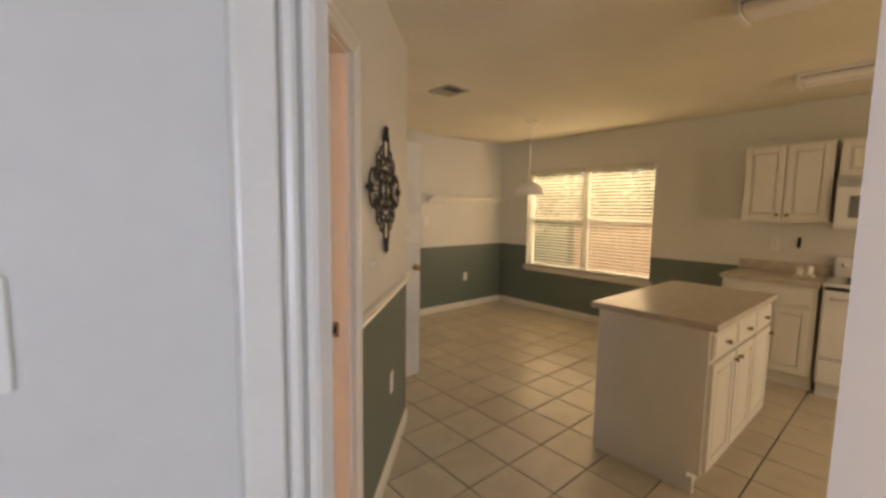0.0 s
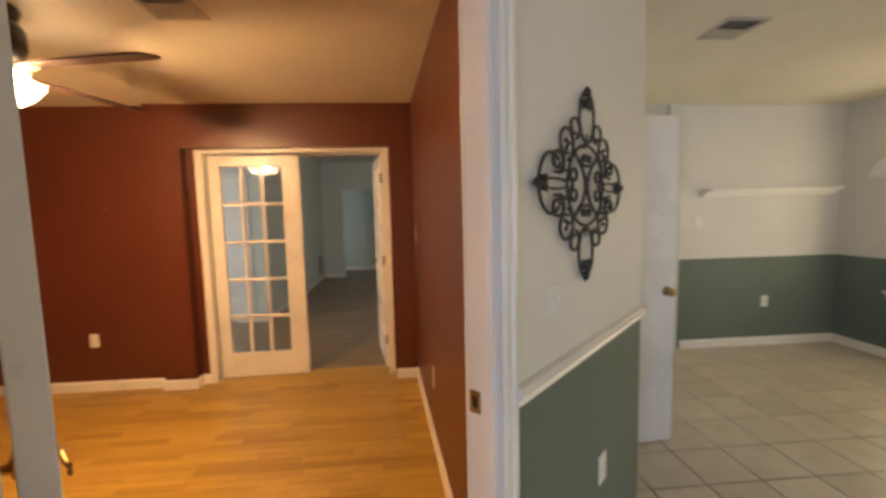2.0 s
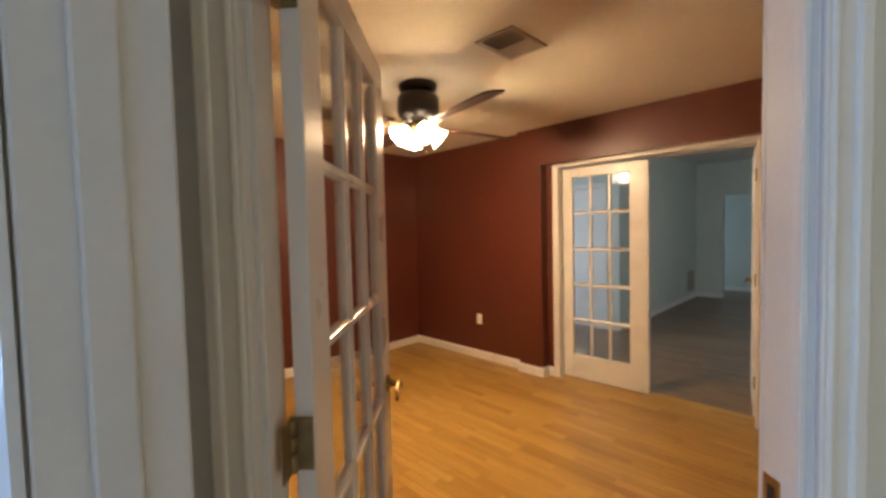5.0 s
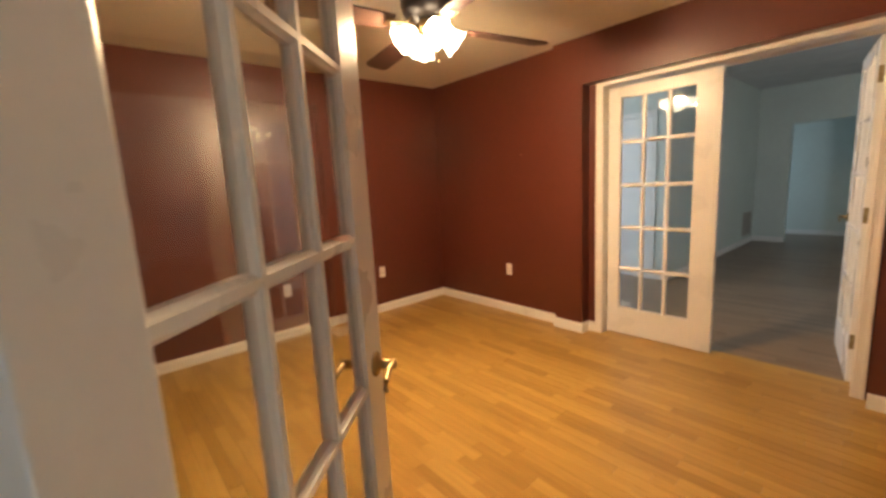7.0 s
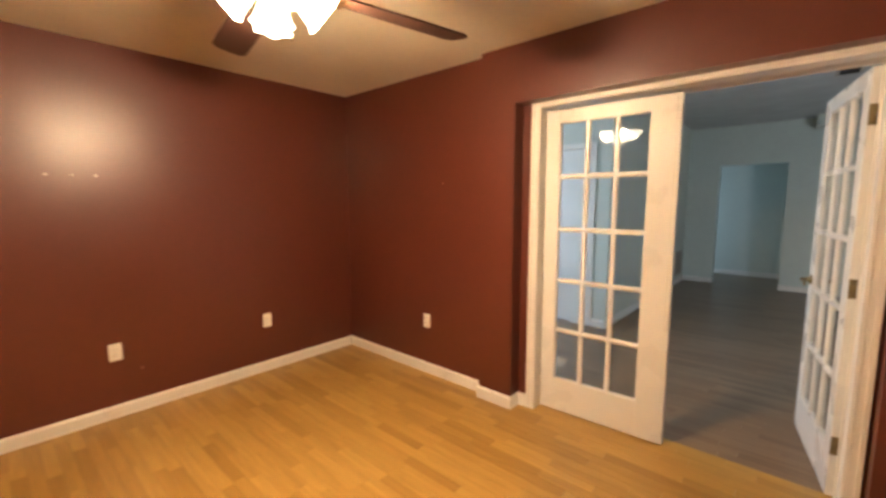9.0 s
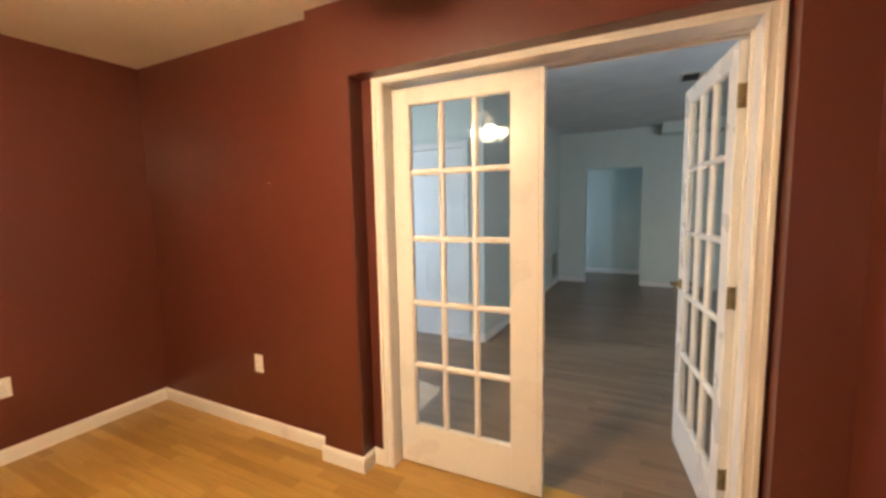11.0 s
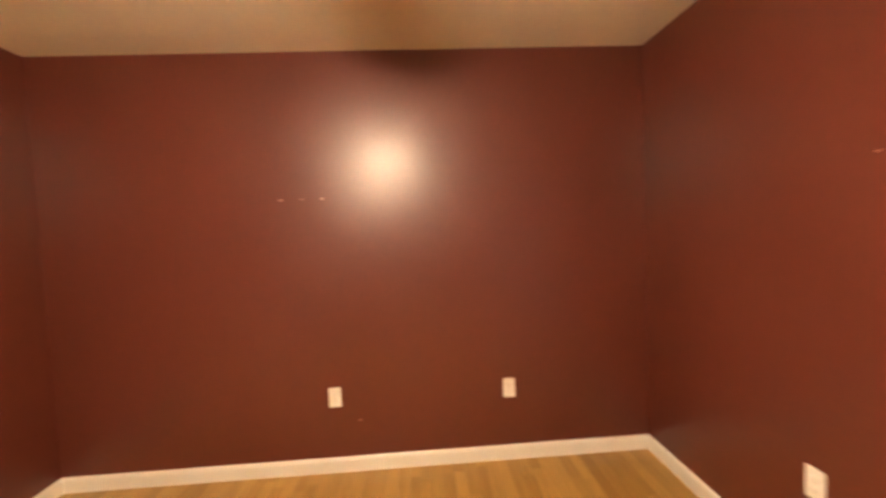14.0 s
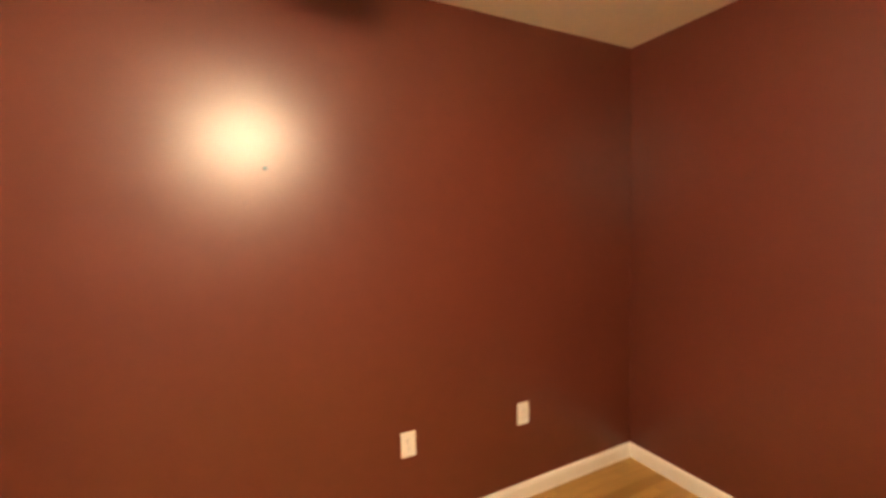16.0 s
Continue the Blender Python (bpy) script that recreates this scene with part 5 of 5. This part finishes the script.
# small things on the worktop and the wall behind it
tr = thing("counter_tray", pose(4.98, 0.80, 0.912), "white tray with two small white canisters", "tray")
bm = bmesh.new()
box(bm, -0.10, 0.10, -0.07, 0.07, 0.0, 0.016, 0.006)
part("tray", bm, PLATE, tr)
for y, h in ((-0.03, 0.075), (0.035, 0.06)):
    bm = bmesh.new()
    lathe(bm, [(0, 0.016), (0.026, 0.016), (0.028, 0.022), (0.028, 0.016 + h), (0.022, 0.022 + h), (0, 0.024 + h)], 16, pose(0, y, 0))
    part("canister", bm, PLATE, tr)
hk = thing("wall_hook", pose(KX, 0.894, 1.20), "small dark metal hook on the wall behind the worktop", "hook")
bm = bmesh.new()
box(bm, -0.006, 0, -0.012, 0.012, -0.04, 0.05, 0.002)
part("back_plate", bm, IRON, hk)
bm = bmesh.new()
tube(bm, [(-0.006, 0, 0.02), (-0.04, 0, 0.01), (-0.05, 0, -0.03), (-0.03, 0, -0.05), (-0.012, 0, -0.035)], 0.005, 6)
part("hook", bm, IRON, hk)
outlet(pose(KX, 1.075, 1.17, 0, 0, -90), "white outlet above the worktop")

# ---- family room ----
bm = bmesh.new()
box(bm, 0.25, 3.27, FARY - 0.35, FARY, HF - 0.17, HF, 0.006)
structure("trim_soffit", bm, GREY_WALL, "grey boxed soffit along the ceiling edge", "soffit")
vent("ceiling_vent", 0.34, 0.54, 7.47, 7.77, "dark steel ceiling vent in the family room", VENT_DARK, top=HF)
fp = thing("fireplace", pose(3.27, 6.0, 0), "dark fireplace opening in a white surround", "fireplace")
bm = bmesh.new()
box(bm, -0.12, 0.0, -0.62, 0.62, ZF, 1.25, 0.006)
part("surround", bm, TRIM, fp)
# dark panel on the surround's face, drawn in place of a shaded recess
bm = bmesh.new()
box(bm, -0.124, -0.119, -0.42, 0.42, 0.02, 0.80)
part("firebox", bm, SLOT, fp)
bm = bmesh.new()
box(bm, -0.20, 0.0, -0.70, 0.70, 1.25, 1.30, 0.008)
part("mantel", bm, TRIM, fp)


# ---- floor pieces ----
def slab_mesh(name, x0, x1, y0, y1, z1, bev=0.0015, material=None):
    """A board or tile with chamfered rim."""
    me = bpy.data.meshes.new(name)
    zb = z1 - 0.010
    v = [(x0, y0, zb), (x1, y0, zb), (x1, y1, zb), (x0, y1, zb), (x0, y0, z1 - bev), (x1, y0, z1 - bev), (x1, y1, z1 - bev), (x0, y1, z1 - bev),
         (x0 + bev, y0 + bev, z1), (x1 - bev, y0 + bev, z1), (x1 - bev, y1 - bev, z1), (x0 + bev, y1 - bev, z1)]
    f = [(8, 9, 10, 11)] + [(i, (i + 1) % 4, 4 + (i + 1) % 4, 4 + i) for i in range(4)] + [(4 + i, 4 + (i + 1) % 4, 8 + (i + 1) % 4, 8 + i) for i in range(4)]
    me.from_pydata(v, [], f)
    me.materials.append(material)
    return me


def clip(poly, a, b, c):
    """Part of a footprint where a x + b y <= c."""
    out = []
    for p, q in zip(poly, poly[1:] + poly[:1]):
        dp, dq = a * p[0] + b * p[1] - c, a * q[0] + b * q[1] - c
        if dp <= 0:
            out.append(p)
        if dp * dq < 0:
            t = dp / (dp - dq)
            out.append((p[0] + t * (q[0] - p[0]), p[1] + t * (q[1] - p[1])))
    return out


def cut_piece(name, poly, z1, material, bev=0.0015):
    me = bpy.data.meshes.new(name)
    k = len(poly)
    cx, cy = sum(p[0] for p in poly) / k, sum(p[1] for p in poly) / k
    def inner(p):
        d = math.hypot(p[0] - cx, p[1] - cy)
        s = max(0, 1 - bev * 1.4 / d) if d else 1
        return (cx + (p[0] - cx) * s, cy + (p[1] - cy) * s)
    v = [(*p, z1 - 0.01) for p in poly] + [(*p, z1 - bev) for p in poly] + [(*inner(p), z1) for p in poly]
    f = [tuple(range(2 * k, 3 * k))]
    for lo, hi in ((0, k), (k, 2 * k)):
        f += [(lo + i, lo + (i + 1) % k, hi + (i + 1) % k, hi + i) for i in range(k)]
    me.from_pydata(v, [], f)
    me.materials.append(material)
    return me


# the kitchen side ends under the door of the slanting wall, the laminate begins there
na, nb = N.x, N.y
nc = na * P0.x + nb * P0.y + THICK * 0.5
red_floor = bpy.data.objects["floor_red_room"]
fam_floor = bpy.data.objects["floor_family_room"]
kit_floor = bpy.data.objects["floor_kitchen"]
rng = random.Random(7)
SW_, SL_ = 0.0645, 1.20                 # one strip of the three-strip laminate
near, rest = [], []
y = YS - 0.06
row = 0
while y < 4.53:
    x = XW - 0.1 - rng.uniform(0, 0.5)
    while x < 0.95:
        L = rng.choice((0.30, 0.38, 0.46, 0.55, 0.62))
        x1 = min(x + L, 1.0)
        poly = [(max(x, XW - 0.05), y), (x1, y), (x1, y + SW_), (max(x, XW - 0.05), y + SW_)]
        poly = clip(poly, -na, -nb, -nc) if x1 > 0 else poly
        if len(poly) > 2 and x1 > XW:
            near.append(poly)
        x = x1
    y += SW_
    row += 1


def boards(polys, parent, material, gap, z, count, name, pick):
    """The nearest pieces as objects, the rest joined."""
    polys = [q for q in polys if abs(sum(a[0] * b[1] - b[0] * a[1] for a, b in zip(q, q[1:] + q[:1]))) > 0.004]
    polys.sort(key=pick)
    for q in polys[:count]:
        k = len(q)
        cx, cy = sum(p[0] for p in q) / k, sum(p[1] for p in q) / k
        q = [(p[0] + math.copysign(min(gap, abs(p[0] - cx)), cx - p[0]), p[1] + math.copysign(min(gap, abs(p[1] - cy)), cy - p[1])) for p in q]
        new(name, cut_piece(name, q, z, material, 0.0012)).parent = parent
    verts, faces = [], []
    for q in polys[count:]:
        k = len(q)
        cx, cy = sum(p[0] for p in q) / k, sum(p[1] for p in q) / k
        q = [(p[0] + math.copysign(min(gap, abs(p[0] - cx)), cx - p[0]), p[1] + math.copysign(min(gap, abs(p[1] - cy)), cy - p[1])) for p in q]
        b = len(verts)
        verts += [(*p, z - 0.01) for p in q] + [(*p, z) for p in q]
        faces.append(tuple(range(b + k, b + 2 * k)))
        faces += [(b + i, b + (i + 1) % k, b + k + (i + 1) % k, b + k + i) for i in range(k)]
    if verts:
        me = bpy.data.meshes.new(name + "s")
        me.from_pydata(verts, [], faces)
        me.materials.append(material)
        ob = new(name + "s", me)
        ob.parent = parent
        ob["kind"] = "stuff"


boards(near, red_floor, WOOD, 0.0004, ZF, 300, "floor_board", lambda q: math.hypot(q[0][0] + 0.2, q[0][1] - 2.7))
fam = []
while y < 11.8:
    x = -3.3 - rng.uniform(0, 0.5)
    while x < 3.3:
        x1 = x + rng.choice((0.38, 0.46, 0.55, 0.62, 0.8))
        xa, xb = max(x, -3.3), min(x1, 3.3)
        fam.append([(xa, y), (xb, y), (xb, y + SW_), (xa, y + SW_)])
        x = x1
    y += SW_
# cool light on these boards is put into their greyer colour
boards(fam, fam_floor, OAK_COOL_LIGHT, 0.0004, ZF, 150, "floor_board", lambda q: math.hypot(q[0][0], q[0][1] - 4.6))
TP, TX, TY = 0.320, 1.925, 1.620        # tile pitch and one grid crossing
tiles = []
for i in range(-12, 11):
    for j in range(-17, 10):
        x, y = TX + i * TP, TY + j * TP
        q = [(x, y), (x + TP, y), (x + TP, y + TP), (x, y + TP)]
        if x < 0 and y < 0.74:
            q = clip(q, 0, 1, 0.725)
        elif not (x > 1.3 and y > 2.2):
            q = clip(q, na, nb, nc - 0.012)
        if len(q) > 2 and x < KX and y < KN and x > -1.7 and y > -3.8:
            tiles.append(q)
boards(tiles, kit_floor, TILE, 0.0046, ZF, 290, "floor_tile", lambda q: math.hypot(q[0][0] - 2.2, q[0][1] - 1.8))
# brass-edged threshold between tile and laminate
bm = bmesh.new()
strip(bm, dg(S1, THICK * 0.5 - 0.02), dg(S0, THICK * 0.5 - 0.02), [(-0.04, 0.0), (-0.034, 0.006), (-0.006, 0.006), (0, 0.0)], ZF + 0.001)
structure("trim_threshold", bm, BRASS, "thin metal threshold strip under the glazed door", "threshold")
